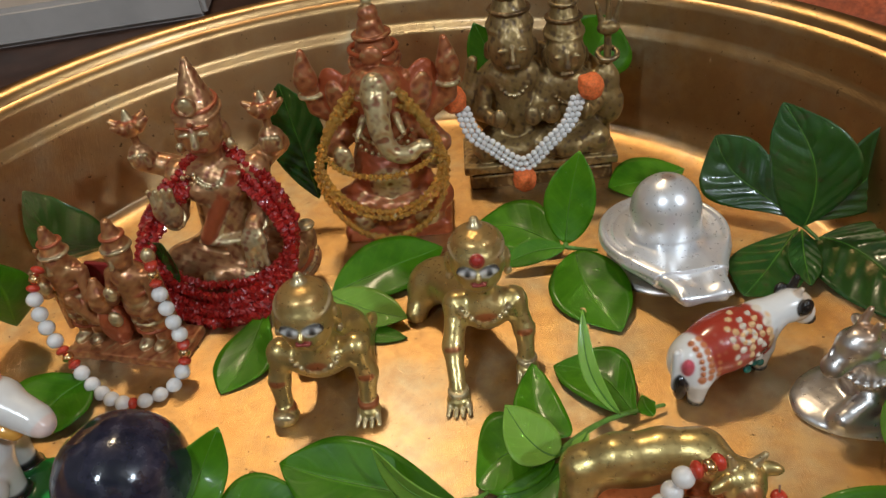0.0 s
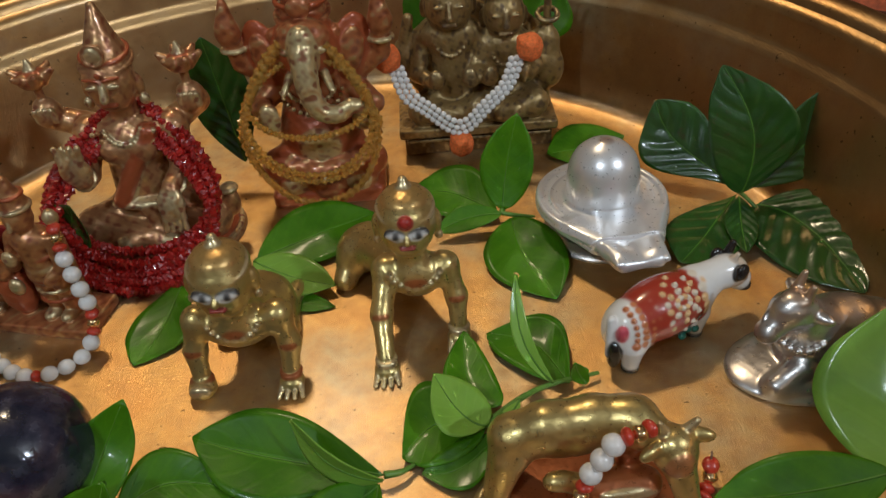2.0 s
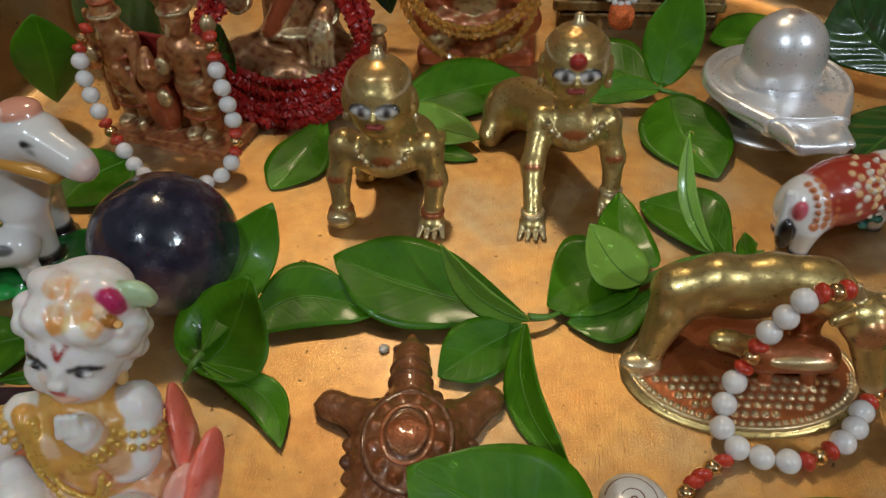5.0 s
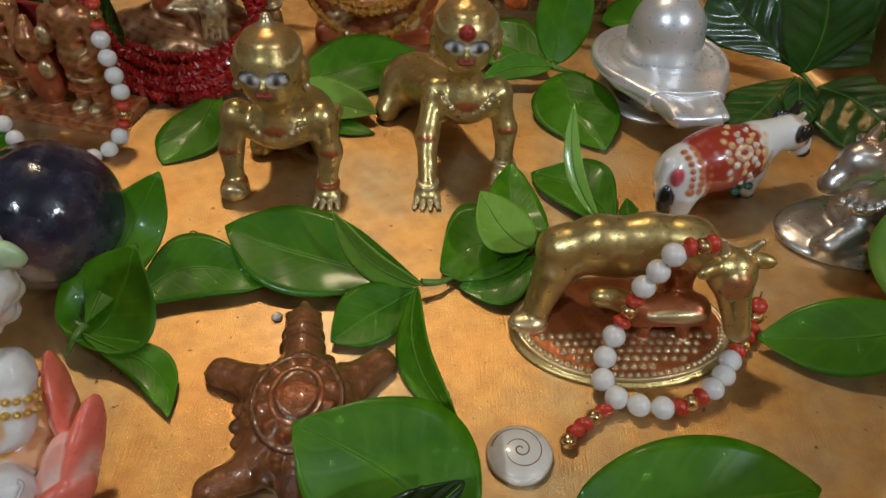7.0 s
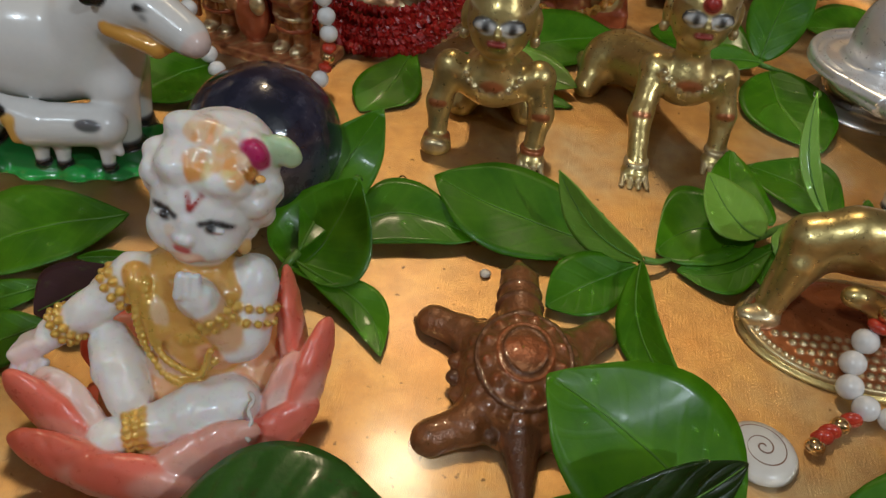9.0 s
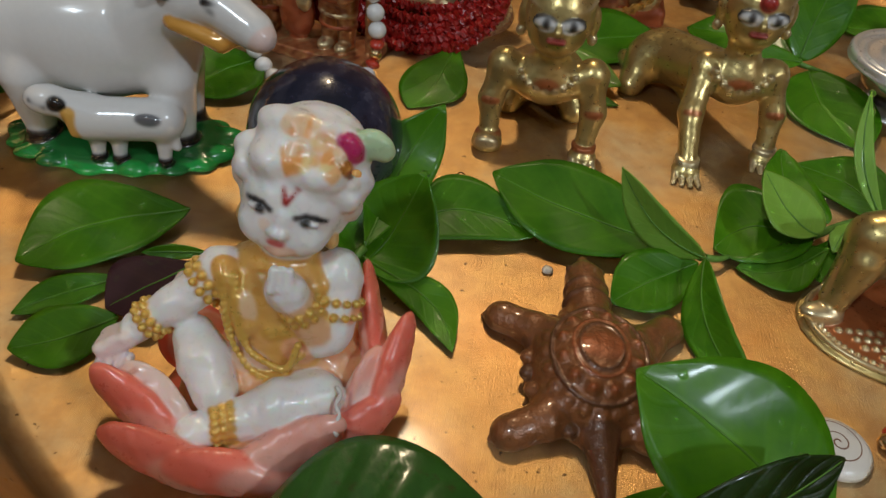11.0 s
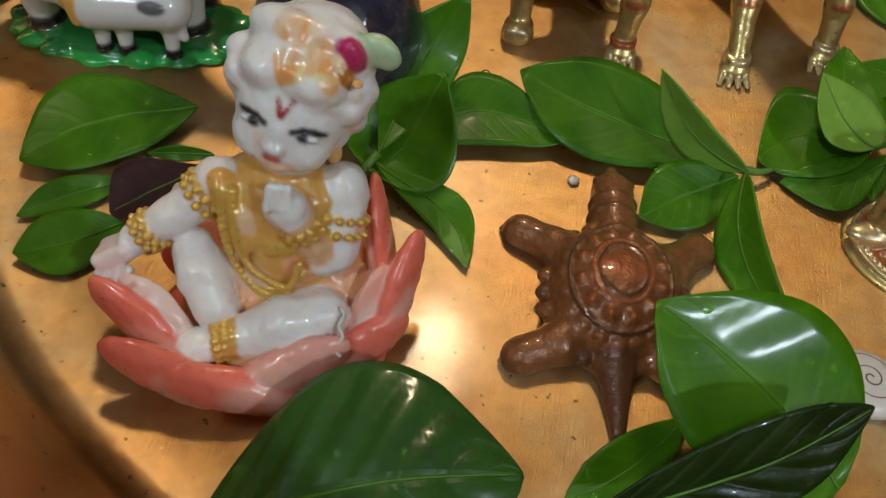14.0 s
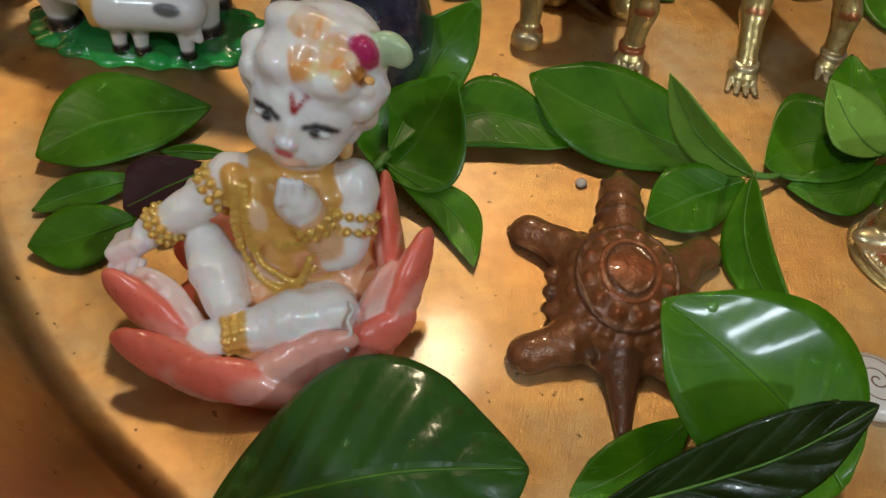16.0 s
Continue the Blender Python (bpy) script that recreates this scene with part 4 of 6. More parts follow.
# ---- cows ----
def painted_cow():
    q = [E((0, 0, 15), (17, 9.2, 9.2), WHITE, 2), E((-12, 0, 13.5), (9.5, 8.2, 9.5), WHITE, 3), E((11, 0, 15.5), (8, 7.6, 8), WHITE, 3)]
    q += [E((-0.5, 0, 15.4), (17.6, 9.9, 9.9), (0.40, 0.045, 0.025, 0.0), 0.3, None, 0.3)]
    for a in range(0, 360, 36):
        for rad, size in ((2.2, 0.8), (5.0, 1.1), (8.0, 1.0), (10.6, 0.9), (13.4, 0.8)):
            b = radians(a + 47 * rad)
            u, v = rad * math.cos(b), rad * math.sin(b)
            th = radians(48 - 4.4 * v)
            n = np.array((1.5 + u * 1.15, -9.9 * math.sin(th) * math.sqrt(max(0.1, 1 - (u / 12.4) ** 2)), 15.6 + 9.9 * math.cos(th) * math.sqrt(max(0.1, 1 - (u / 12.4) ** 2))))
            q.append(E(n, (size, 0.8, size * 0.8), (0.80, 0.50, 0.24, 0.0) if a % 72 else (0.78, 0.68, 0.55, 0.0), 0.1, (0, -a, 0), 0.45))
    for i, (x, z) in enumerate(((4, 10.5), (7, 9), (2, 8.4), (6, 12.2))):
        q.append(E((x, -8.4, z), (1.5, 1.2, 1.2), (0.02, 0.16, 0.12, 0.0) if i < 3 else WHITE, 0.1, None, 0.5))
    for k in range(3):
        q += [E((-10 - 3.0 * k + 0.6 * math.sin(a), -8.0 * math.cos(a), 15 + 7.6 * math.sin(a)), (0.6, 0.6, 0.6), (0.60, 0.20, 0.08, 0.0), 0.1, None, 0.5) for a in np.linspace(-0.8, 1.5, 9)]
    q += [E((-19, -4.2, 17), (1.6, 1.4, 2.6), (0.62, 0.09, 0.13, 0.0), 0.2, None, 0.5), E((-21, -3.4, 8.5), (1.8, 2.6, 5.2), BLACK, 0.5, None, 0.4), C((-20, 0, 20), (-21.6, -2.6, 9), 1.4, 1.6, WHITE, 0.8)]
    for x, y in ((-15, -5), (-13, 5), (12, -4), (12, 4)):
        q += [C((x, y, 10), (x, y, 2.5), 4.0, 2.6, WHITE, 2), C((x, y, 1.6), (x, y, 0.4), 2.9, 2.9, BLACK, 0.3)]
    q += [C((15, 0, 18), (24, -1, 19.5), 6.0, 5.0, WHITE, 3), E((26.5, -1.5, 18.5), (6.0, 5.0, 5.4), CREAM, 2), E((30.5, -2.5, 14.5), (3.8, 3.4, 4.2), WHITE, 1.5), E((32, -3, 11.8), (2.8, 2.9, 2.0), BLACK, 0.5, None, 0.3)]
    q += [E((25.5, -6.6, 22), (2.6, 1.8, 3.0), BLACK, 0.5, (0, 20, 0), 0.2), E((26, 4.5, 21.5), (2.4, 1.6, 2.6), BLACK, 0.5), C((25.5, -2, 23), (26.5, -3, 26.5), 1.5, 0.8, CREAM, 0.6), C((28, 2, 23), (29.5, 2, 26.5), 1.6, 1.2, BLACK, 0.6), E((29, -5.0, 17.6), (1.1, 0.7, 0.9), BLACK, 0.2, None, 0.4)]
    return sculpt("painted_cow_figurine", q, GLAZE, 0.4)


thing("painted_cow_figurine", "white glazed cow figurine painted with red floral blanket", "figurine", pose(0.0705, 0.1680, 0.0, 0, 0, 26) @ Matrix.Scale(0.98, 4), painted_cow())


def lying_bull():
    s, d_ = (0.70, 0.66, 0.63, 0.95), (0.40, 0.36, 0.34, 0.9)
    q = [E((0, 0, 1.5), (26, 15, 4.6), s, 1), E((4, 1, 10), (17, 10.5, 9.5), s, 3), E((14, 1, 9), (9.5, 9, 8), s, 3), E((-6, 0, 15), (8, 7.5, 9), s, 3)]
    q += [C((-7, -0.5, 17), (-12, -2, 25), 6.4, 4.8, s, 3), E((-15, -3, 27), (6.0, 4.6, 4.8), s, 2), C((-16, -3, 26), (-21, -4.5, 22.5), 4.0, 3.0, s, 1.5), E((-22, -4.8, 21.8), (2.6, 3.0, 2.4), d_, 0.8), T((-19, -4, 24.2), 3.6, 0.5, d_, 0.3, 1, 60)]
    q += [E((-10, -7, 26.5), (1.8, 3.4, 1.6), s, 0.8, (0, 0, 35)), E((-12, 2.5, 28.5), (1.8, 3.2, 1.6), s, 0.8), C((-13.5, -4.5, 30), (-12.5, -4.5, 34.5), 1.5, 0.8, (0.7, 0.5, 0.36, 0.9), 0.6), C((-13.5, 0, 30.5), (-12, 0.5, 35), 1.5, 0.8, (0.7, 0.5, 0.36, 0.9), 0.6), E((-15, -6.8, 27), (1.0, 0.7, 0.8), BLACK, 0.2), E((-14.5, -3, 30.5), (3.4, 3.2, 1.4), (0.7, 0.5, 0.36, 0.9), 0.8)]
    q += [E((-9.5 + 5.8 * math.sin(a), -1 - 7.2 * math.cos(a), 17.5 + 2.5 * math.sin(a) - 0.8 * math.cos(a)), (1.1, 1.1, 1.1), s, 0.2) for a in np.linspace(-1.3, 1.3, 9)]
    q += [C((-10, -6, 8), (-17, -8, 4.5), 4.0, 3.0, s, 2), C((-17, -8, 4.5), (-9, -10, 4), 2.8, 2.4, s, 1.2), C((12, -7, 8), (6, -11, 4.5), 5.0, 3.4, s, 2), E((3, -10, 20), (0.1, 0.1, 0.1), s, 0.1), E((2, 1, 19), (8, 6, 3), s, 3)]
    return sculpt("lying_bull_figurine", q, SILVER, 0.42, relief=0.025)


thing("lying_bull_figurine", "small silver lying bull figurine with a beaded collar", "figurine", pose(0.1155, 0.153, 0.0, 0, 0, 6) @ Matrix.Scale(1.12, 4), lying_bull())


def brass_cow_and_calf():
    g, d_, p = GOLD, GOLDRED, PALEBRASS
    q = [E((0, 0, 0.6), (28.5, 18.5, 2.6), g, 0.5), E((0, 0, 2.4), (26.5, 16.8, 1.6), d_, 0.4), T((0, 0, 2.7), 26.4, 0.75, p, 0.3, 0.64)]
    q += [E((25.0 * math.cos(a), 15.6 * math.sin(a), 3.2), (0.55, 0.55, 0.6), p, 0.1) for a in np.linspace(3.2, 6.2, 40)]
    for i in range(-9, 10):
        for j in range(-5, 4):
            x, y = i * 2.3 + (j % 2) * 1.1, j * 2.3 - 4
            if (x / 22) ** 2 + (y / 13.5) ** 2 < 1 and y < -2:
                q.append(E((x, y, 3.7), (0.75, 0.75, 0.5), p, 0.1))
    # the cow
    back = ((-17, 9, 21), (-8, 8.5, 24.5), (4, 8, 25.5), (14, 6, 26.5))
    q += [C(a, b, 5.4, 5.4, g, 3) for a, b in zip(back, back[1:])]
    q += [E((-2, 8.5, 20), (15, 5.8, 6.5), g, 4), E((-16, 9, 17.5), (5.5, 6, 8), g, 3)]
    q += [C((-18, 5, 16), (-21, 2, 7), 4.4, 2.6, g, 2), C((-21, 2, 7), (-23, 1, 3), 2.6, 2.6, g, 1), C((-16, 12, 15), (-17, 12, 4), 4.0, 2.6, g, 2), C((12, 3, 19), (13, 2, 4), 3.6, 2.4, d_, 2), C((13, 9, 19), (14, 10, 4), 3.6, 2.4, g, 2), C((-21, 8, 20), (-24, 3, 7), 1.3, 1.0, g, 0.8), E((-24, 0, 4.4), (5, 3.0, 2.0), p, 1)]
    q += [C((12, 6, 26), (17, 1, 25.5), 5.2, 4.6, g, 3), E((20.5, -3, 25), (5.8, 5.2, 6.0), g, 2), C((21, -4.5, 23), (23.5, -9, 13), 4.4, 3.0, g, 2), E((23.8, -9.8, 11.6), (3.0, 2.8, 2.2), p, 0.8), E((20.7, -7.4, 24.2), (3.4, 2.2, 4.0), (0.55, 0.25, 0.10, 0.6), 0.8)]
    q += [E((14.5, -5, 27.5), (4.2, 1.7, 2.1), g, 1, (0, 0, 30)), E((26.8, -2, 27.5), (3.8, 1.7, 2.1), g, 1, (0, 0, -20)), C((18, -2, 29.5), (16.5, -2, 33.5), 1.5, 0.8, p, 0.6), C((23, -2, 29.5), (25.5, -2, 33), 1.5, 0.8, p, 0.6), E((18, -7, 23), (0.9, 0.8, 0.9), BLACK, 0.2), E((24, -7, 23), (0.9, 0.8, 0.9), BLACK, 0.2)]
    # the calf beneath
    q += [C((2, -2, 11), (15, -3, 12), 4.4, 4.2, d_, 2), C((1, -2, 12), (-5, -2, 15), 3.0, 2.6, g, 1.5), E((-7, -2, 15.5), (3.6, 2.6, 2.6), g, 1), C((4, -3, 9), (4, -4, 3), 2, 1.6, d_, 1), C((13, -4, 9), (14, -4, 3), 2, 1.6, d_, 1), E((10, -6.2, 13), (7, 1.4, 1.6), p, 0.8)]
    return sculpt("brass_cow_and_calf", q, GOLD_BRASS, 0.40, relief=0.012)


thing("brass_cow_and_calf", "polished brass cow with calf on an oval dotted base", "figurine", pose(0.0355, 0.1125, 0.0, 0, 0, 3), brass_cow_and_calf())


def white_cow():
    q = [E((0, 0, 1.2), (31, 16, 3.4), GREEN, 0.5), E((0, 0, 3), (28, 14, 2.2), (0.015, 0.15, 0.03, 0.0), 0.8)]
    q += [E((29.5 * math.cos(0.35 * i) + 1.2 * math.sin(5.1 * i), 14.8 * math.sin(0.35 * i), 1.6 + 0.8 * math.sin(2.3 * i)), (3.6, 2.6, 1.9 + 0.5 * math.sin(3.7 * i)), GREEN if i % 3 else (0.012, 0.16, 0.03, 0.0), 1.5) for i in range(18)]
    q += [E((-6, 4, 29), (25, 12.5, 15.5), MILK, 3), E((-22, 4, 26), (11, 11, 15), MILK, 3), E((12, 4, 30), (11, 10.5, 15), MILK, 3)]
    for x, y in ((-20, -4), (-18, 10), (16, -2), (15, 10)):
        q += [C((x, y, 22), (x, y, 7), 6.0, 3.8, MILK, 3), C((x, y, 5.5), (x, y, 3.5), 4.2, 4.4, BLACK, 0.3, 0.2)]
    q += [C((13, 3, 38), (23, -1, 44), 9.0, 7.6, MILK, 4), E((28, -3.5, 46), (8.0, 6.4, 6.6), MILK, 3), C((31, -5, 45.5), (40, -10, 42), 5.6, 4.6, MILK, 2), E((42, -11.5, 41), (3.6, 3.8, 3.4), (0.78, 0.60, 0.54, 0.0), 1)]
    q += [E((27, -2, 52.5), (5.6, 4.6, 2.4), (0.74, 0.33, 0.22, 0.0), 1.5), E((20, -7.5, 49.5), (4.2, 1.7, 2.8), BLACK, 0.8, (0, -20, 30)), C((24, -4.5, 51.5), (23, -6, 56), 1.6, 0.9, MILK, 0.8), E((31.5, -9.6, 45.6), (1.9, 1.0, 0.9), BLACK, 0.2, (0, 24, -20), 0.5), C((29.6, -9.9, 47.6), (34.2, -10.0, 46.6), 0.3, 0.2, BLACK, 0.2, 0.4), C((21, -7.5, 41), (32, -9.0, 37.5), 2.0, 2.2, (0.74, 0.36, 0.07, 0.1), 1.2, 0.2), C((32, -9.0, 37.5), (37, -9.5, 39), 2.0, 1.2, (0.74, 0.36, 0.07, 0.1), 1.2, 0.2)]
    # the calf at its side
    q += [C((-3, -11, 15), (15, -10, 15.5), 5.6, 5.4, MILK, 2), C((-3, -11, 17), (-10, -12, 20), 4.2, 3.6, MILK, 2), E((-12, -12.5, 20.5), (5.0, 3.6, 3.8), MILK, 1.5), E((-8, -15.2, 21), (1.7, 0.9, 1.4), BLACK, 0.3, None, 0.5), C((-14, -14.8, 21.5), (-11, -15.2, 20.4), 0.5, 0.5, BLACK, 0.2, 0.4), C((-6, -14.8, 18.5), (-5.2, -15.0, 13.5), 1.4, 1.6, (0.72, 0.40, 0.09, 0.1), 0.5, 0.4)]
    for x in (-2, 3.5, 15):
        q += [C((x, -11, 12), (x - 0.5, -12, 6), 2.6, 1.7, MILK, 1.5), E((x - 0.5, -12.3, 4.6), (2.0, 2.0, 1.6), BLACK, 0.2, None, 0.2)]
    q += [C((16, -10, 17), (18, -12, 9), 1.6, 1.2, MILK, 1), E((13, -14.6, 18), (3.0, 0.9, 1.6), (0.16, 0.16, 0.17, 0.0), 0.4, None, 0.2)]
    return sculpt("white_cow_and_calf", q, GLAZE, 0.5)


thing("white_cow_and_calf", "white glazed cow with calf on a green base", "figurine", pose(-0.1682, 0.1365, 0.0, 0, 0, 8), white_cow())


def tortoise():
    """Domed shell of scutes with growth rings over a scalloped margin; stout legs, blunt pointed head."""
    c, d_, red = (0.30, 0.105, 0.032, 0.25), (0.15, 0.054, 0.022, 0.2), (0.46, 0.120, 0.034, 0.25)
    q = [E((0, 0, 3.4), (13.0, 15.4, 9.4), c, 1), E((0, 0, 3.4), (6.0, 8.0, 9.5), red, 0.5, None, 0.1), E((0, 0, 2.6), (14.2, 16.8, 2.4), d_, 1.0)]

    def on_shell(x, y, proud):
        n = np.array((x / 13.0 ** 2, y / 15.4 ** 2, 0.0))
        z = math.sqrt(max(0.02, 1 - (x / 13.0) ** 2 - (y / 15.4) ** 2))
        n[2] = z / 9.4
        n /= np.linalg.norm(n)
        turn = [math.degrees(v) for v in Vector(n).to_track_quat("Z", "Y").to_euler()]
        return np.array((x, y, 3.4 + 9.4 * z)) + proud * n, turn

    def band(rx, ry, count, w, h, proud, col, shift=0.0):
        for i in range(count):
            a = 2 * math.pi * (i + shift) / count
            p, turn = on_shell(rx * math.cos(a), ry * math.sin(a), proud)
            q.append(E(p, (w, h, 0.9), col, 0.25, turn))

    def ring(rx, ry, thick, col):
        pts = [on_shell(rx * math.cos(a), ry * math.sin(a), 0.15)[0] for a in np.linspace(0, 2 * math.pi, 37)]
        for p0, p1 in zip(pts, pts[1:]):
            q.append(C(p0, p1, thick, thick, col, 0.25))

    band(0.01, 0.01, 1, 3.6, 5.0, -0.62, red)
    ring(4.3, 5.8, 0.24, d_)
    ring(5.6, 7.4, 0.20, red)
    band(7.6, 9.8, 12, 1.75, 1.75, -0.30, c, 0.5)
    band(7.6, 9.8, 12, 0.95, 0.95, 0.20, red, 0.5)
    ring(9.6, 12.2, 0.45, d_)
    band(10.9, 13.6, 20, 1.45, 1.35, -0.25, c)
    for i in range(24):
        a = 2 * math.pi * (i + 0.5) / 24
        q.append(E((13.4 * math.cos(a), 16.0 * math.sin(a), 3.6), (2.0, 1.8, 1.5), c if i % 2 else d_, 0.3, (0, 0, math.degrees(a))))
    q += [T((0, 0, 5.2), 11.4, 0.45, d_, 0.3, 1.27), T((0, 0, 2.2), 13.8, 0.6, c, 0.4, 1.23)]
    q += [C((-0.4, 14, 5), (-0.9, 22, 5.6), 4.8, 4.5, c, 1.5), E((-1.0, 25, 5.6), (4.5, 4.8, 3.9), c, 1.5), C((-1.1, 26, 5.8), (-1.3, 31.0, 5.8), 3.2, 1.2, red, 1.5), T((-0.8, 17.5, 5.2), 4.9, 0.6, d_, 0.4, 0.9, 82), T((-0.9, 21.0, 5.5), 4.7, 0.5, d_, 0.4, 0.9, 82)]
    q += both(lambda d: [E((-1.1 + d * 3.5, 26.5, 7.2), (1.0, 1.1, 0.9), d_, 0.4), C((-1.2 + d * 2.6, 29.3, 4.9), (-1.2 + d * 0.6, 31.3, 4.9), 0.35, 0.35, d_, 0.2, 0.2)])
    for x, y, e, f in ((-12, 10, -19.0, 13.2), (12, 10, 17.0, 15.0), (-10, -13, -16.4, -16.2), (10, -13, 16, -16.5)):
        q += [C((x * 0.8, y * 0.8, 3.4), (x, y, 3.2), 4.6, 4.0, c, 2), C((x, y, 3.0), (e, f, 2.6), 3.9, 3.7, c, 1.5), E((e * 1.03, f * 1.02, 2.2), (3.6, 3.6, 2.6), d_, 1.2)]
        q += [E((e * 1.14 + g * 1.3, f * 1.12 - g * 0.6 * (1 if e * f > 0 else -1), 1.2), (0.9, 0.9, 1.0), c, 0.5) for g in (-1, 0, 1)]
    q += [C((0.4, -14, 3.6), (1.4, -28, 1.6), 3.9, 1.5, d_, 2.0), C((0.3, -15, 5.4), (1.3, -26, 2.8), 1.0, 0.6, c, 0.6)]
    return sculpt("copper_tortoise", q, COPPER, 0.34, relief=0.05, low=(0.12, 0.035, 0.015, 0.3), high=(0.46, 0.20, 0.085, 0.35))


thing("copper_tortoise", "red-brown copper tortoise figurine with ridged shell", "figurine", pose(-0.0403, 0.0822, 0.0, 0, 0, 4), tortoise())

pebble = ball("pebble", 0.0014, SHELL, 0.8, 16, 10, 0.12, 9)
thing("pebble", "tiny pale grey pebble lying in the water", "pebble", pose(-0.0512, 0.1130, 0.0009), pebble)


def lotus_child():
    """A white alabaster child seated in a coral lotus flower, one fist at its mouth, washed with orange powder."""
    w, rose = (0.88, 0.84, 0.80, 0.0), (0.84, 0.60, 0.52, 0.0)
    wash, amber, gilt = (0.86, 0.44, 0.22, 0.0), (0.74, 0.40, 0.10, 0.0), (0.74, 0.45, 0.10, 0.25)
    coral, blush = (0.86, 0.20, 0.135, 0.0), (0.87, 0.42, 0.33, 0.0)
    q = [E((-2, -2, 1.0), (22, 18, 5.0), coral, 1), E((-1, 1, 6), (18, 15, 4.6), wash, 2), E((4, 9, 9), (13, 9, 6), wash, 3)]

    def petal(a, b, wide, out, tip=coral, face_=blush, thick=1.7):
        """From the root a to the tip b, its outer face turned to out."""
        a, b, out = Vector(a), Vector(b), Vector(out)
        along = (b - a).normalized()
        side = out.cross(along).normalized()
        out = along.cross(side)
        turn = [math.degrees(v) for v in Matrix((side, out, along)).transposed().to_euler()]
        mid, half = (a + b) / 2, (b - a).length / 2
        q.append(E(mid, (wide, thick, half * 1.12), tip, 0.5, turn))
        q.append(E(mid - out * 0.9 - along * 1.0, (wide * 0.86, thick, half * 0.98), face_, 0.3, turn, 0.15))
        q.append(E(mid + out * 0.25 - along * half * 0.30, (wide * 0.80, thick, half * 0.75), face_, 0.8, turn, 0.25))

    # outer row, each petal sweeping round the flower, then the inner row
    petal((-13, -14, 4), (-29, -9.5, 16), 5.2, (-0.5, -0.75, 0.4), thick=2.4)
    petal((-4, -19, 3), (-24, -18, 11.5), 4.6, (-0.2, -0.9, 0.35), thick=2.8)
    petal((7, -16, 3), (-13, -20, 8.5), 4.4, (0.1, -0.9, 0.4), thick=3.0)
    petal((-3, -18, 4), (14, -8, 11), 4.6, (0.45, -0.8, 0.4), blush, (0.84, 0.46, 0.36, 0.0), 2.4)
    petal((8, -13, 2), (22, 1, 9), 5.0, (0.7, -0.7, 0.2), thick=2.6)
    petal((19, -3, 4), (22, 12, 19.5), 4.6, (0.95, -0.25, 0.2), thick=2.2)
    petal((18, 6, 6), (12.5, 18, 25), 5.4, (0.8, 0.3, 0.3), thick=2.0)
    petal((-2, 16, 4), (-9, 20, 17), 8.0, (-0.2, 0.9, 0.1))
    petal((-16, 8, 3), (-24, 8, 12), 7.0, (-0.9, 0.4, 0.0))
    petal((15, -3, 6), (17.5, 6.0, 16), 3.6, (0.8, -0.6, 0.3), blush, (0.84, 0.60, 0.52, 0.0))
    # the ribbed flat inner petal below the hand
    petal((-13, -13, 7), (-24.5, -7.5, 15.5), 4.6, (-0.3, -0.6, 0.75), rose, rose, 1.6)
    q += [C((-23.2 + 2.0 * k - 0.8, -9.4 - 1.2 * k, 15.3 - 1.55 * k), (-23.2 + 2.0 * k + 0.9, -8.0 - 1.2 * k, 16.2 - 1.55 * k), 0.30, 0.24, (0.62, 0.30, 0.22, 0.0), 0.2, 0.2) for k in range(5)]
    # the folded legs
    q += [C((-15.0, 0.4, 17.4), (-12.6, -2.6, 15.4), 3.9, 4.4, w, 1.2), C((-12.6, -2.6, 15.6), (-9.4, -6.6, 12.2), 4.6, 3.9, w, 1.0)]
    q += [C((8.8, -2.8, 11.2), (3.0, -6.4, 11.2), 4.4, 4.8, w, 1.2), C((3.0, -6.4, 11.2), (-3.4, -9.6, 9.6), 4.8, 3.7, w, 1.0), C((-3.4, -9.6, 9.6), (-9.4, -12.2, 8.0), 3.4, 3.0, w, 1.0), E((-11.0, -13.0, 8.0), (3.3, 3.4, 3.1), w, 1.2)]
    q += [E((-12.6 + 1.5 * k, -15.6 - 0.2 * k, 7.2), (0.85, 0.95, 0.8), w, 0.5) for k in range(4)]
    for k in range(3):
        p0 = np.array((-4.9, -10.3, 9.2)) + k * np.array((-1.3, -0.6, -0.3))
        q += [E(p0 + 3.55 * np.array((0.35 * math.cos(a), -0.75 * math.cos(a), math.sin(a))), (0.7, 0.7, 0.7), gilt, 0.3, None, 0.3) for a in np.linspace(-1.2, 1.9, 8)]
    # trunk, wet and amber, with a pale belly fold and two strings of beads
    q += [C((-1, 7, 9), (-2, 10, 24), 9.4, 8.4, amber, 3), E((-2.0, 10.2, 27.5), (10.8, 6.8, 5.0), amber, 2.5), E((-4.5, 1.2, 14.5), (4.6, 3.2, 3.4), (0.82, 0.56, 0.40, 0.0), 1.5, None, 0.4), E((0, -1.5, 10.8), (9, 4, 2.6), wash, 1.5, None, 0.2), C((-0.8, 12, 30), (0, 13.2, 36), 4.6, 4.4, amber, 2)]
    for k, (dx, low) in enumerate(((0.0, 14.5), (2.2, 17.5))):
        string = curve_points(((-9.5 + dx, 6.4, 30.5), (-9.0 + dx, 3.4, 25.5), (-7.6 + dx, 1.6, 20.0), (-4.4 + dx, 0.2, low), (0.5 + dx, -0.2, low - 1.2), (4.5, 2.0, low + 3)), 24)
        q += [E(np.array(p) + (0, -2.3, 0.3), (0.72, 0.72, 0.72), gilt, 0.25, None, 0.3) for p in string]
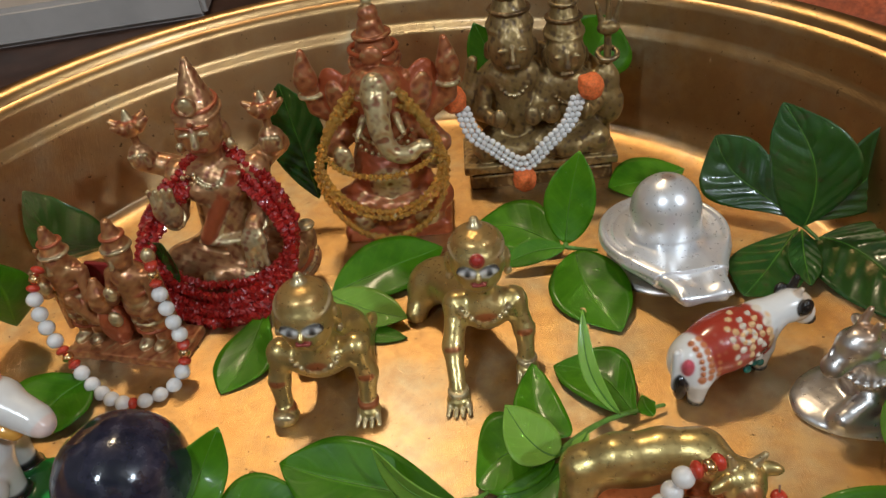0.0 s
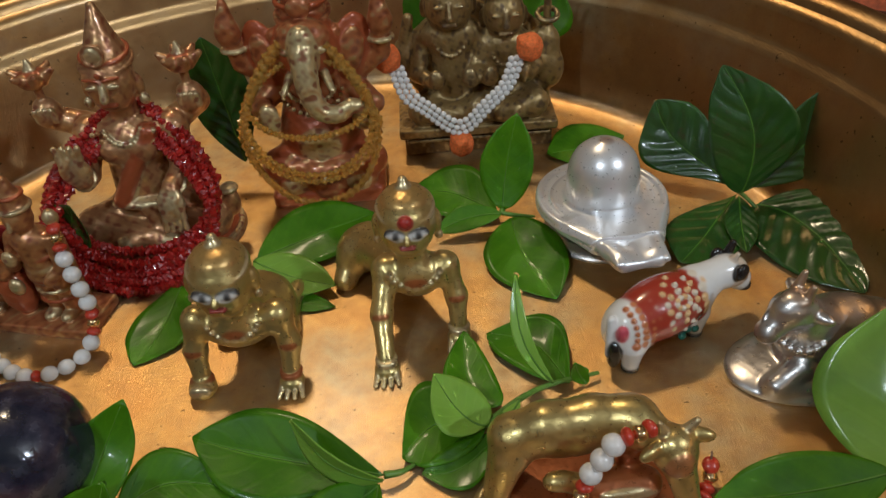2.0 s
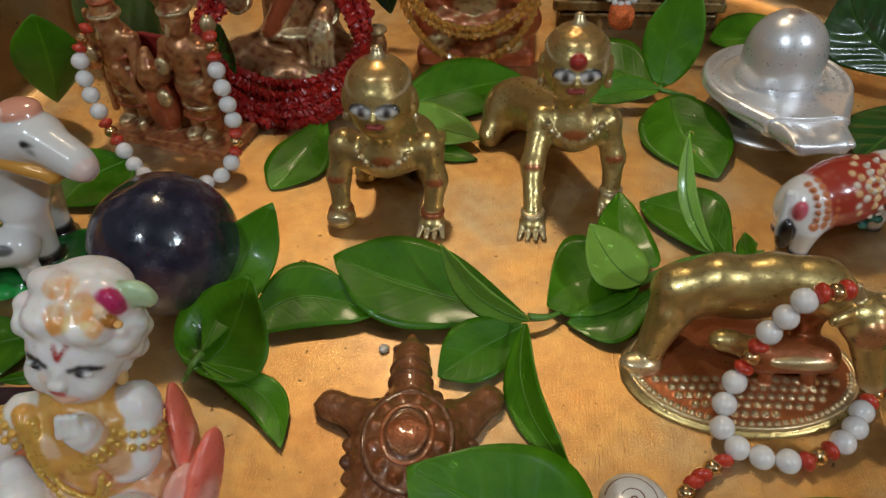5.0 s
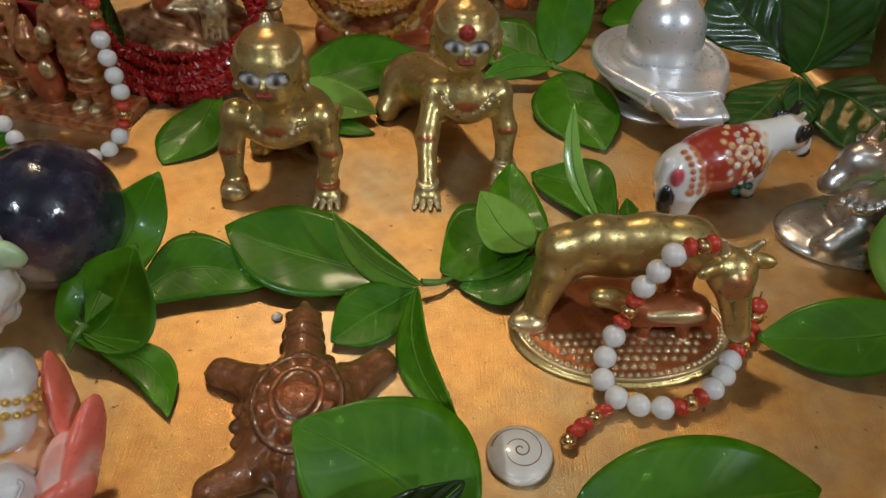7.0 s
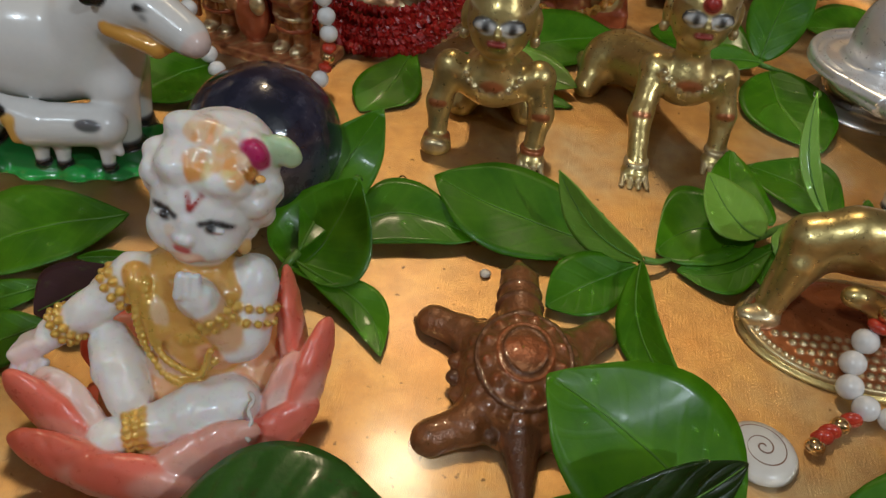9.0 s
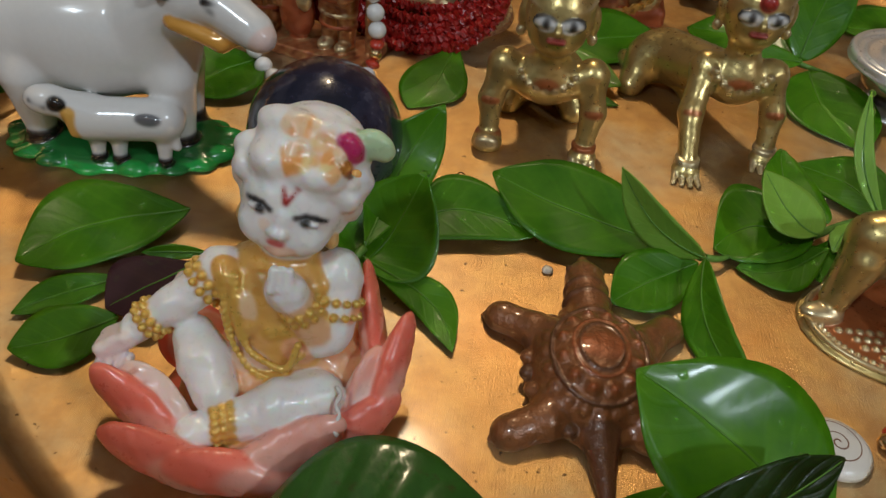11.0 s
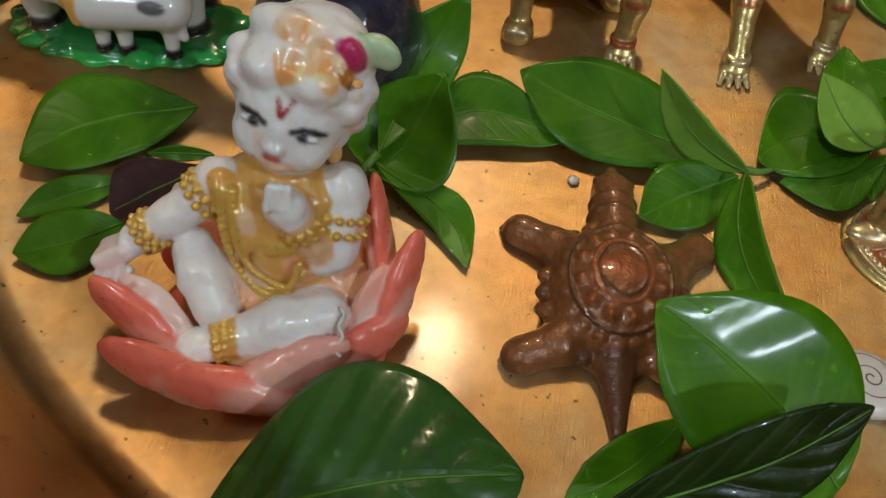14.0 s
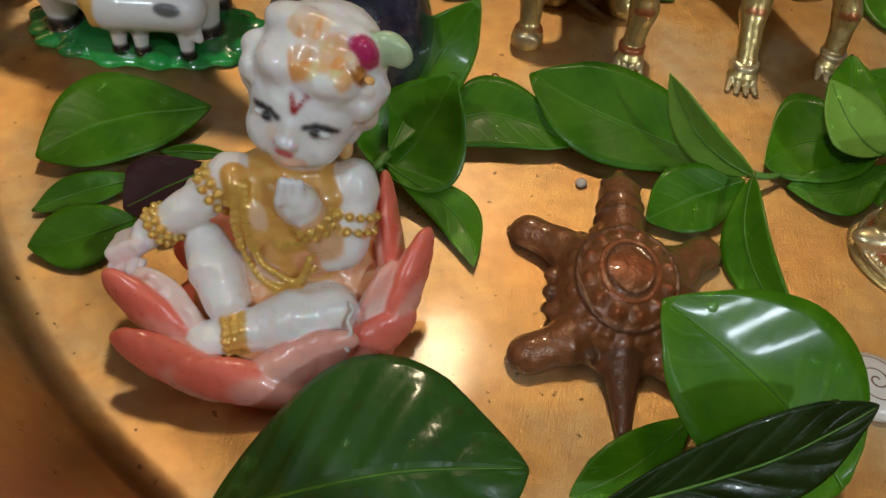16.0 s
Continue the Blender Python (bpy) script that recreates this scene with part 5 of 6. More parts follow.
    q += [C((-10, 5.6, 31), (-5.2, 2.0, 22), 1.9, 2.3, amber, 1.6, 0.1), C((6.4, 4.0, 22.6), (-1.0, 1.2, 21.4), 1.5, 1.3, gilt, 1.0, 0.1)]
    q += [E((-5.5, 3.0, 25.0), (2.4, 2.0, 3.2), (0.84, 0.58, 0.34, 0.0), 1.2, None, 0.3), E((3.0, 2.6, 17.5), (4.2, 2.4, 3.4), wash, 1.5, None, 0.3), E((-2.0, 2.0, 19.0), (2.4, 2.0, 2.6), (0.80, 0.46, 0.16, 0.0), 1.2, None, 0.3), E((-7.5, -0.5, 11.5), (3.4, 2.6, 2.4), wash, 1.2, None, 0.3)]
    # the stretched arm, the hand laid open on the petal
    q += [E((-11.6, 7.6, 28.4), (4.3, 4.2, 4.2), w, 1.5), C((-12.5, 6.6, 27.4), (-19.0, 2.4, 22.8), 3.8, 3.5, w, 1.2), C((-19.0, 2.4, 22.8), (-25.0, -0.8, 18.8), 3.2, 2.9, w, 1.0), B((-28.2, -2.6, 16.8), (3.8, 3.6, 1.8), 1.3, (0.84, 0.70, 0.66, 0.0), 1.0, (-18, -24, 20)), E((-18.2, 6.4, 24.6), (1.8, 1.8, 2.4), rose, 0.8)]
    q += [C((-29.6 + 1.6 * k, -5.4 + 0.0 * k, 16.0), (-30.2 + 1.6 * k, -7.4, 14.6), 0.85, 0.7, (0.84, 0.70, 0.66, 0.0), 0.4) for k in range(4)]
    for p0, along, r in (((-13.6, 5.8, 26.6), (-6.5, -4.2, -4.6), 4.3), ((-22.6, 0.4, 20.4), (-6, -3.2, -4), 3.5)):
        ax = Vector(along).normalized()
        u = ax.cross(Vector((0, 0, 1))).normalized()
        v = ax.cross(u)
        for k in (-0.9, 0.9):
            q += [E(Vector(p0) + ax * k + r * (math.cos(a) * u + math.sin(a) * v), (0.72, 0.72, 0.72), gilt, 0.5, None, 0.3) for a in np.linspace(0, 6.28, 13)[:-1]]
    # the bent arm, its fist at the mouth
    q += [E((8.6, 12.4, 28.0), (4.1, 4.2, 4.4), w, 1.5), C((9.2, 11.4, 26.6), (8.6, 6.6, 19.8), 3.9, 4.3, w, 1.2), E((7.4, 5.0, 18.6), (4.6, 4.2, 3.7), w, 1.5), C((7.0, 4.6, 19.6), (3.6, 3.6, 27.0), 3.6, 3.0, (0.80, 0.48, 0.26, 0.0), 1.2), E((2.0, 3.4, 30.0), (3.5, 3.0, 4.2), w, 1.0), E((9.4, 8.4, 23.6), (4.2, 4.0, 1.5), wash, 0.6, (30, 0, 0), 0.3)]
    q += [C((0.0 + 1.5 * k, 1.2 + 0.4 * k, 32.4), (0.4 + 1.25 * k, 2.4 + 0.4 * k, 36.0 - 0.4 * k), 0.95, 0.75, w, 0.4) for k in range(3)]
    for k in (0, 1):
        q += [E(np.array((9.3, 9.0 - 1.6 * k, 24.4 - 2.0 * k)) + 4.3 * np.array((math.cos(a), 0.75 * math.sin(a), -0.5 * math.sin(a))), (0.7, 0.7, 0.7), gilt, 0.4, None, 0.3) for a in np.linspace(0, 6.28, 14)[:-1]]
        q += [E(np.array((4.6, 3.9, 25.0)) + k * np.array((-0.6, -0.1, 1.4)) + 3.3 * np.array((0.9 * math.cos(a), math.sin(a), 0.35 * math.cos(a))), (0.75, 0.75, 0.75), gilt, 0.3, None, 0.3) for a in np.linspace(0, 6.28, 11)[:-1]]

    # the head, bowed a little to one side, in a rolled headdress
    roll = radians(12)
    tilt = radians(18)
    home = np.array((0.2, 14.4, 41.0))

    def at(a, b, c):
        b, c = b * math.cos(tilt) + c * math.sin(tilt), c * math.cos(tilt) - b * math.sin(tilt)
        return home + (a * math.cos(roll) + c * math.sin(roll), b, c * math.cos(roll) - a * math.sin(roll))

    def lump(a, b, c, r, col, k, turn=(0, 0, 0), bias=0.0):
        q.append(E(at(a, b, c), r, col, k, (turn[0] - 18, turn[1] + 12, turn[2]), bias))

    lump(0, 0, 0.6, (8.9, 7.8, 8.8), w, 1.5)
    lump(0, -1.6, -4.4, (7.0, 5.8, 4.6), w, 2.0)
    for d in (-1, 1):
        lump(d * 4.0, -3.9, -3.4, (3.6, 3.2, 3.4), w, 1.6)
        lump(d * 8.4, 1.5, -1.2, (1.3, 2.0, 2.6), w, 0.8)
        lump(d * 8.2, 0.4, -5.0, (1.1, 1.1, 1.8), (0.80, 0.50, 0.20, 0.1), 0.6)
        lump(d * 4.3, -6.7, 0.2, (1.9, 0.9, 0.62), (0.82, 0.80, 0.78, 0.0), 0.3, (0, 0, 0), 0.2)
        lump(d * 3.9, -7.25, 0.25, (0.70, 0.55, 0.56), BLACK, 0.15, (0, 0, 0), 0.40)
        for (a0, c0), (a1, c1), r in (((2.2, 0.60), (3.6, 1.15), 0.10), ((3.6, 1.15), (5.2, 1.0), 0.16), ((5.2, 1.0), (7.3, 0.65), 0.10)):
            b0, b1 = -7.6 + 0.045 * a0 * a0, -7.6 + 0.045 * a1 * a1
            q.append(C(at(d * a0, b0, c0), at(d * a1, b1, c1), r, r, BLACK, 0.15, 0.45))
    lump(0, -7.2, -1.4, (1.2, 1.3, 2.4), w, 1.2)
    lump(0, -7.9, -2.9, (1.7, 1.2, 1.0), w, 0.8)
    q += [C(at(-0.8, -7.1, -5.0), at(0.8, -7.1, -5.0), 0.32, 0.32, (0.64, 0.10, 0.08, 0.0), 0.2, 0.3), E(at(0.8, -6.2, -6.4), (2.4, 1.2, 1.0), (0.84, 0.52, 0.36, 0.0), 0.6, None, 0.3), E(at(-2.2, -6.6, -2.2), (1.0, 0.9, 1.3), (0.86, 0.70, 0.56, 0.0), 0.8, None, 0.1)]
    q += [C(at(-1.1, -7.45, 5.0), at(0.0, -7.75, 2.7), 0.17, 0.15, RED, 0.15, 0.4), C(at(1.2, -7.45, 5.0), at(0.0, -7.75, 2.7), 0.17, 0.15, RED, 0.15, 0.4)]
    # headdress: a smooth brow roll, side curls and a folded crown
    soft = (0.82, 0.72, 0.64, 0.0)
    lump(0.6, 2.8, 9.2, (10.0, 8.6, 6.8), w, 2)
    lump(-4.2, -2.6, 7.6, (4.4, 4.4, 3.4), w, 1.5)
    lump(3.0, -3.4, 7.6, (5.0, 4.2, 3.2), w, 1.5)
    for d in (-1, 1):
        for k, (b, c, r) in enumerate(((-1.2, 4.4, 2.7), (1.6, 1.6, 2.6), (4.6, 0.0, 2.8), (1.4, 6.6, 3.2), (5.0, 4.0, 3.2))):
            lump(d * (8.6 + 0.5 * (k % 2)), b, c, (r, r, r * 0.9), soft if k % 3 == 1 else w, 1.2)
    for i in range(7):
        a = math.pi * (i / 6 - 0.05)
        lump(0.6 + 7.4 * math.cos(a), 2.0 - 2.8 * math.sin(a), 12.2 + 1.6 * math.sin(a), (2.8, 2.8, 2.3), soft if i in (1, 4) else w, 1.4)
    lump(1.5, 4.0, 14.0, (6.0, 5.2, 3.0), w, 1.6)
    rnd = random.Random(11)
    for _ in range(34):
        a, t_ = rnd.gauss(0.4, 2.6), rnd.uniform(0, 1)
        col = rnd.choice(((0.86, 0.40, 0.12, 0.0), (0.86, 0.50, 0.22, 0.0), (0.84, 0.66, 0.30, 0.0), (0.86, 0.62, 0.40, 0.0)))
        q.append(E(at(a, -5.3 + 3.6 * t_, 8.6 + 5.2 * t_), (rnd.uniform(0.5, 1.3), 1.0, rnd.uniform(0.4, 0.9)), col, 1.0, (0, rnd.uniform(0, 180), 0), 1.0))
    q += [E(at(d * 8.6, -1.0, 3.6), (1.8, 1.6, 2.0), (0.86, 0.66, 0.54, 0.0), 1.0, None, 0.5) for d in (-1, 1)]
    for i in range(22):
        a = 2 * math.pi * i / 22
        lump(0.4 + 9.8 * math.cos(a), 2.4 + 7.4 * math.sin(a), 5.6 + 1.6 * math.sin(2.3 * i), (1.5, 1.5, 1.3), soft if i % 4 == 0 else w, 1.0)
    q += [E(at(7.0, -2.0, 13.0), (1.9, 1.5, 2.5), (0.52, 0.03, 0.14, 0.0), 0.5, (0, -14, 0), 0.5), E(at(6.4, -3.2, 9.9), (1.8, 1.3, 1.4), (0.50, 0.20, 0.03, 0.1), 0.5, None, 0.4), E(at(10.6, 0.8, 14.0), (3.6, 1.8, 2.7), (0.50, 0.66, 0.40, 0.0), 0.6, (0, 30, 0), 0.3)]
    return sculpt("lotus_child_figurine", q, ALABASTER, 0.34, relief=0.09)


thing("lotus_child_figurine", "white alabaster child figurine seated in a coral lotus, stained orange", "figurine", pose(-0.100, 0.062, 0.0), lotus_child())

shred = tube("flower_shred", curve_points(((-0.0880, 0.0590, 0.0150), (-0.0868, 0.0578, 0.0146), (-0.0872, 0.0560, 0.0138), (-0.0862, 0.0545, 0.0128), (-0.0872, 0.0528, 0.0116), (-0.0858, 0.0520, 0.0106)), 26), [0.00025 + 0.00022 * abs(math.sin(0.7 * i)) for i in range(26)], SHELL, 6)
thing("flower_shred", "thin curled white flower shred on the lotus", "flower shred", None, shred)


# ---- the dark ball and the spiral shell ----
def stone_mat():
    m, n, l, p = material("dark_polished_stone")
    a = noise_tex(n, l, 60, 6, 0.65)
    b = noise_tex(n, l, 35, 3, 0.5)
    c = ramp(n, l, a, ((0.40, (0.006, 0.009, 0.020)), (0.52, (0.024, 0.024, 0.045)), (0.66, (0.075, 0.072, 0.105))))
    c = mixed(n, l, ramp(n, l, b, ((0.56, 0.0), (0.66, 0.55))), c, (0.14, 0.075, 0.05))
    l.new(c, p.inputs["Base Color"])
    l.new(ramp(n, l, a, ((0.45, 0.10), (0.7, 0.45))), p.inputs["Roughness"])
    p.inputs["Coat Weight"].default_value, p.inputs["Coat Roughness"].default_value = 0.6, 0.06
    bump(n, l, p, a, 0.5, 0.0010)
    return m


thing("stone_ball", "dark mottled polished stone ball, wet and shiny", "stone ball", pose(-0.1098, 0.1290, 0.0186, 12, 20, 0), ball("stone_ball", 0.0190, stone_mat(), 0.98, 64, 40, 0.03))

shell = thing("spiral_shell", "flat white shell disc with a brown spiral line", "shell", pose(0.0078, 0.0757, 0.0, 0, 0, 20))
part("shell_body", lathe("shell_body", [(0.0, 0.0038), (0.003, 0.0037), (0.0056, 0.0030), (0.0070, 0.0020), (0.0074, 0.0010), (0.0066, 0.0), (0.0, 0.0)], SHELL, 40), shell)
spiral = []
for i in range(70):
    a = 0.22 * i
    r = 0.0004 + 0.000085 * i * (0.4 + 0.6 * i / 70)
    spiral.append((r * math.cos(a), r * math.sin(a), 0.0038 - 0.0009 * (r / 0.0056) ** 2))
part("spiral_line", tube("spiral_line", spiral, 0.00017, BROWN_LINE, 6), shell, "thin brown spiral line")


# ---- bead strings ----
BEADS = {
    "pearl": ball("pearl", 0.0028, PEARL, 0.97, 20, 12, 0.03, 4),
    "red_bead": ball("red_bead", 0.0023, RED_BEAD, 0.62, 16, 10),
    "gold_bead": ball("gold_bead", 0.0021, GOLD_BEAD, 0.92, 16, 10, 0.12, 2),
    "seed_pearl": ball("seed_pearl", 0.00135, PEARL, 1.0, 12, 8, 0.04, 7),
}
GAP = {"pearl": 0.0054, "red_bead": 0.0026, "gold_bead": 0.0038, "seed_pearl": 0.00255}


def bead_string(label, keys, pattern, category="necklace"):
    """Beads strung along a curve through keys; pattern names them by their first letters and is repeated."""
    names = {"p": "pearl", "r": "red_bead", "g": "gold_bead", "s": "seed_pearl"}
    root = thing("bead_necklace", label, category)
    dense = curve_points(keys, 600)
    run, at, k = 0.0, 0.0, 0
    last = dense[0]
    part("thread", tube("thread", curve_points(keys, 60), 0.0003, BROWN_LINE, 5), root)
    for a, b in zip(dense, dense[1:]):
        run += (b - a).length
        kind = names[pattern[k % len(pattern)]]
        if run >= at + GAP[kind] / 2:
            turn = (b - a).to_track_quat("Z", "Y").to_matrix().to_4x4()
            part(kind, BEADS[kind], root, "", Matrix.Translation(b) @ turn @ pose(0, 0, 0, 0, 0, 40 * k))
            at = at + GAP[kind]
            k += 1
    return root


bead_string("white pearl necklace with red and gold beads on brass cow",
            ((0.0505, 0.1110, 0.0330), (0.0460, 0.1085, 0.0340), (0.0416, 0.1075, 0.0340), (0.0385, 0.1070, 0.0285), (0.0355, 0.1065, 0.0225), (0.0330, 0.1050, 0.0150), (0.0302, 0.1020, 0.0090), (0.0286, 0.0985, 0.0062), (0.0282, 0.0930, 0.0040),
             (0.0327, 0.0888, 0.0030), (0.0379, 0.0885, 0.0028), (0.0435, 0.0879, 0.0028), (0.0496, 0.0908, 0.0028), (0.0560, 0.0957, 0.0028), (0.0600, 0.1020, 0.0028), (0.0645, 0.1075, 0.0022), (0.0690, 0.1140, 0.0040), (0.0700, 0.1180, 0.0110)),
            "rgrppprgrpppppprgrppprgr")
bead_string("short tail of red and gold beads lying on the brass floor", ((0.0286, 0.0880, 0.0020), (0.0245, 0.0850, 0.0020), (0.0205, 0.0815, 0.0020), (0.0180, 0.0780, 0.0020)), "rgrrgrg")
bead_string("white pearl necklace with red and gold beads draping a statue",
            ((-0.1560, 0.2000, 0.0440), (-0.1585, 0.1950, 0.0380), (-0.1580, 0.1910, 0.0290), (-0.1545, 0.1870, 0.0190), (-0.1490, 0.1830, 0.0100), (-0.1440, 0.1795, 0.0040), (-0.1370, 0.1745, 0.0028), (-0.1290, 0.1715, 0.0028), (-0.1210, 0.1735, 0.0028), (-0.1150, 0.1790, 0.0030), (-0.1115, 0.1840, 0.0080), (-0.1105, 0.1870, 0.0160), (-0.1120, 0.1890, 0.0260), (-0.1140, 0.1920, 0.0350), (-0.1150, 0.1960, 0.0450)),
            "rgrpppprgrppppprpppprgrpppprgr")

for k in range(3):
    d = 0.0022 * k
    bead_string("strand of tiny white pearls hung before the bronze couple", ((-0.0100 + d, 0.2790, 0.0500 - 0.2 * d), (-0.0060 + d, 0.2760, 0.0370 + 0.4 * d), (0.0020 + 0.7 * d, 0.2735, 0.0305 + 0.7 * d), (0.0165, 0.2720, 0.0205 + 1.2 * d), (0.0300 - 0.6 * d, 0.2735, 0.0310 + 0.7 * d), (0.0380 - 0.9 * d, 0.2760, 0.0380 + 0.3 * d), (0.0430 - d, 0.2790, 0.0490)), "s")
POM = ball("pompom", 0.0056, POMPOM, 0.92, 40, 26, 0.16, 3)
for x, y, z, s in ((-0.0105, 0.2800, 0.0520, 1.0), (0.0455, 0.2800, 0.0520, 1.0), (0.0165, 0.2715, 0.0160, 0.95)):
    thing("pompom", "orange woollen pompom on the pearl garland", "pompom", pose(x, y, z, 20 * s, 10, 400 * x) @ Matrix.Scale(s, 4), POM, "orange pompoms")


def chipped(me, amount, seed):
    """Roughens a strand into uneven chips."""
    rnd = random.Random(seed)
    for v in me.vertices:
        v.co += Vector((rnd.gauss(0, amount), rnd.gauss(0, amount), rnd.gauss(0, amount)))
    me.polygons.foreach_set("use_smooth", [False] * len(me.polygons))
    return me


def wreath(label, mat, rings, thick, knots, lump, chips=0.0):
    """A garland of several loops of cord or small beads; each ring is a list of keys."""
    root = thing("garland", label, "garland")
    for keys in rings:
        pts = curve_points(keys + [keys[0]], knots)[:-1]
        me = tube("strand", pts, thick, mat, 8, lump, 1.35, True)
        part("strand", chipped(me, chips, len(root.children)) if chips else me, root)
    return root


def loop(cx, cy, cz, rx, rz, front, back, top_narrow=0.75, lean=0.0):
    """Keys of a loop hung round a figure: wide at the front below, narrow behind the shoulders above."""
    keys = []
    for i in range(16):
        a = 2 * math.pi * i / 16
        up = math.sin(a)
        w = rx * (1 - (1 - top_narrow) * max(0.0, up))
        y = cy + (back if up > 0 else front) * abs(up) + lean * math.cos(a)
        keys.append((cx + w * math.cos(a), y, cz + rz * up))
    return keys


wreath("thick red corded garland in several loops round the seated goddess", RED_CORD,
       [loop(-0.1030 + 0.0008 * math.sin(3 * k), 0.2300 - 0.0013 * k + 0.0012 * math.sin(5 * k), 0.0345 - 0.0012 * k, 0.0300 - 0.0012 * ((2 * k) % 4), 0.0220 + 0.0009 * (k % 3), -0.0095 - 0.0010 * ((2 * k) % 3), 0.0215, 0.64 + 0.05 * (k % 3), 0.002 * math.sin(2 * k)) for k in range(9)], 0.00155, 300, 0.22, 0.00032)
wreath("amber glass bead garland in long loops round the elephant-headed statue", AMBER,
       [loop(-0.0405, 0.2530, 0.040, 0.0260, 0.0320, -0.004, 0.010, 0.70), loop(-0.0405, 0.2520, 0.039, 0.0245, 0.0330, -0.002, 0.010, 0.66), loop(-0.0400, 0.2510, 0.045, 0.0235, 0.0245, -0.002, 0.012, 0.66), loop(-0.0400, 0.2515, 0.043, 0.0250, 0.0250, -0.003, 0.012, 0.70), loop(-0.0395, 0.2520, 0.050, 0.0225, 0.0130, -0.003, 0.010, 0.75)], 0.00105, 260, 0.40, 0.00020)


# ---- the leaves ----
sprig_1 = sprig("fresh green leafy sprig lying behind the tortoise")
leaf(sprig_1, "fresh", (-0.0153, 0.1231, 0.005), (-0.0684, 0.1369, 0.01), (-0.0493, 0.1438, 0.012), (-0.0461, 0.1176, 0.003), 0.18)
leaf(sprig_1, "pale", (-0.0152, 0.1192, 0.008), (-0.038, 0.1302, 0.022), (-0.0334, 0.1235, 0.01), (-0.0229, 0.1194, 0.016), 0.18)
leaf(sprig_1, "fresh", (-0.0162, 0.1197, 0.006), (-0.0365, 0.1041, 0.003), (-0.0329, 0.1174, 0.007), (-0.0223, 0.1064, 0.002), 0.18)
leaf(sprig_1, "fresh", (-0.0161, 0.1167, 0.01), (-0.005, 0.0813, 0.002), (-0.0201, 0.0995, 0.002), (-0.0118, 0.0976, 0.009), 0.18)
stem(sprig_1, (-0.0153, 0.1231, 0.005), (-0.0109, 0.1243, 0.004), (-0.0072, 0.1271, 0.003))
sprig_2 = sprig("fresh green leafy sprig beside the stone ball")
leaf(sprig_2, "fresh", (-0.0855, 0.1141, 0.005), (-0.0541, 0.1223, 0.004), (-0.0781, 0.1342, 0.009), (-0.0718, 0.1165, 0.003), 0.18)
leaf(sprig_2, "fresh", (-0.0938, 0.1028, 0.008), (-0.0822, 0.1379, 0.027), (-0.0997, 0.1244, 0.014), (-0.0808, 0.1318, 0.014), 0.18)
leaf(sprig_2, "fresh", (-0.0945, 0.0976, 0.008), (-0.0827, 0.1158, 0.022), (-0.1031, 0.1124, 0.008), (-0.0775, 0.1008, 0.006), 0.18)
leaf(sprig_2, "fresh", (-0.0935, 0.1002, 0.008), (-0.0696, 0.0822, 0.002), (-0.0848, 0.0946, 0.004), (-0.0678, 0.0935, 0.003), 0.18)
stem(sprig_2, (-0.0938, 0.1028, 0.008), (-0.0954, 0.0992, 0.007), (-0.0983, 0.0984, 0.002))
sprig_3 = sprig("young green leafy sprig behind the brass cow")
leaf(sprig_3, "fresh", (0.013, 0.1341, 0.008), (-0.0106, 0.1295, 0.003), (-0.0028, 0.1517, 0.008), (0.0017, 0.1258, 0.003), 0.18)
leaf(sprig_3, "pale", (0.0134, 0.1327, 0.01), (-0.0002, 0.1468, 0.017), (0.0002, 0.1314, 0.012), (0.0129, 0.1411, 0.013), 0.18)
leaf(sprig_3, "fresh", (0.0176, 0.1407, 0.008), (0.0096, 0.1685, 0.011), (0.0016, 0.15, 0.009), (0.0181, 0.1484, 0.009), 0.18)
leaf(sprig_3, "fresh", (0.0177, 0.1332, 0.006), (-0.0054, 0.1244, 0.002), (0.0045, 0.1172, 0.002), (0.0062, 0.1315, 0.006), 0.18)
leaf(sprig_3, "pale", (0.0346, 0.149, 0.006), (0.026, 0.1704, 0.031), (0.0237, 0.1564, 0.018), (0.0291, 0.1567, 0.018), 0.18)
leaf(sprig_3, "fresh", (0.0397, 0.1504, 0.004), (0.0171, 0.1744, 0.003), (0.0369, 0.1793, 0.005), (0.0261, 0.1578, 0.002), 0.18)
leaf(sprig_3, "pale", (0.0237, 0.1411, 0.01), (0.018, 0.1317, 0.006), (0.0173, 0.1366, 0.009), (0.0217, 0.1335, 0.009), 0.18)
leaf(sprig_3, "fresh", (0.0441, 0.1478, 0.006), (0.0404, 0.148, 0.015), (0.0393, 0.1483, 0.009), (0.0444, 0.1486, 0.01), 0.18)
leaf(sprig_3, "fresh", (0.018, 0.1365, 0.006), (0.0159, 0.1233, 0.002), (0.0099, 0.1273, 0.004), (0.0207, 0.1299, 0.004), 0.18)
stem(sprig_3, (0.0128, 0.1337, 0.009), (0.0242, 0.1429, 0.008), (0.0346, 0.1497, 0.005), (0.0491, 0.1542, 0.003))
sprig_4 = sprig("green leafy sprig with water drops before the bronze couple")
leaf(sprig_4, "fresh", (0.0295, 0.2364, 0.006), (0.0368, 0.2501, 0.04), (0.0216, 0.2448, 0.02), (0.0422, 0.2425, 0.022), 0.2)
leaf(sprig_4, "fresh", (0.0273, 0.2362, 0.005), (-0.0071, 0.2583, 0.003), (0.0142, 0.2648, 0.01), (0.0076, 0.2376, 0.003), 0.2)
leaf(sprig_4, "fresh", (0.0286, 0.2316, 0.008), (0.0029, 0.227, 0.005), (0.0166, 0.2354, 0.011), (0.0145, 0.2261, 0.005), 0.2)
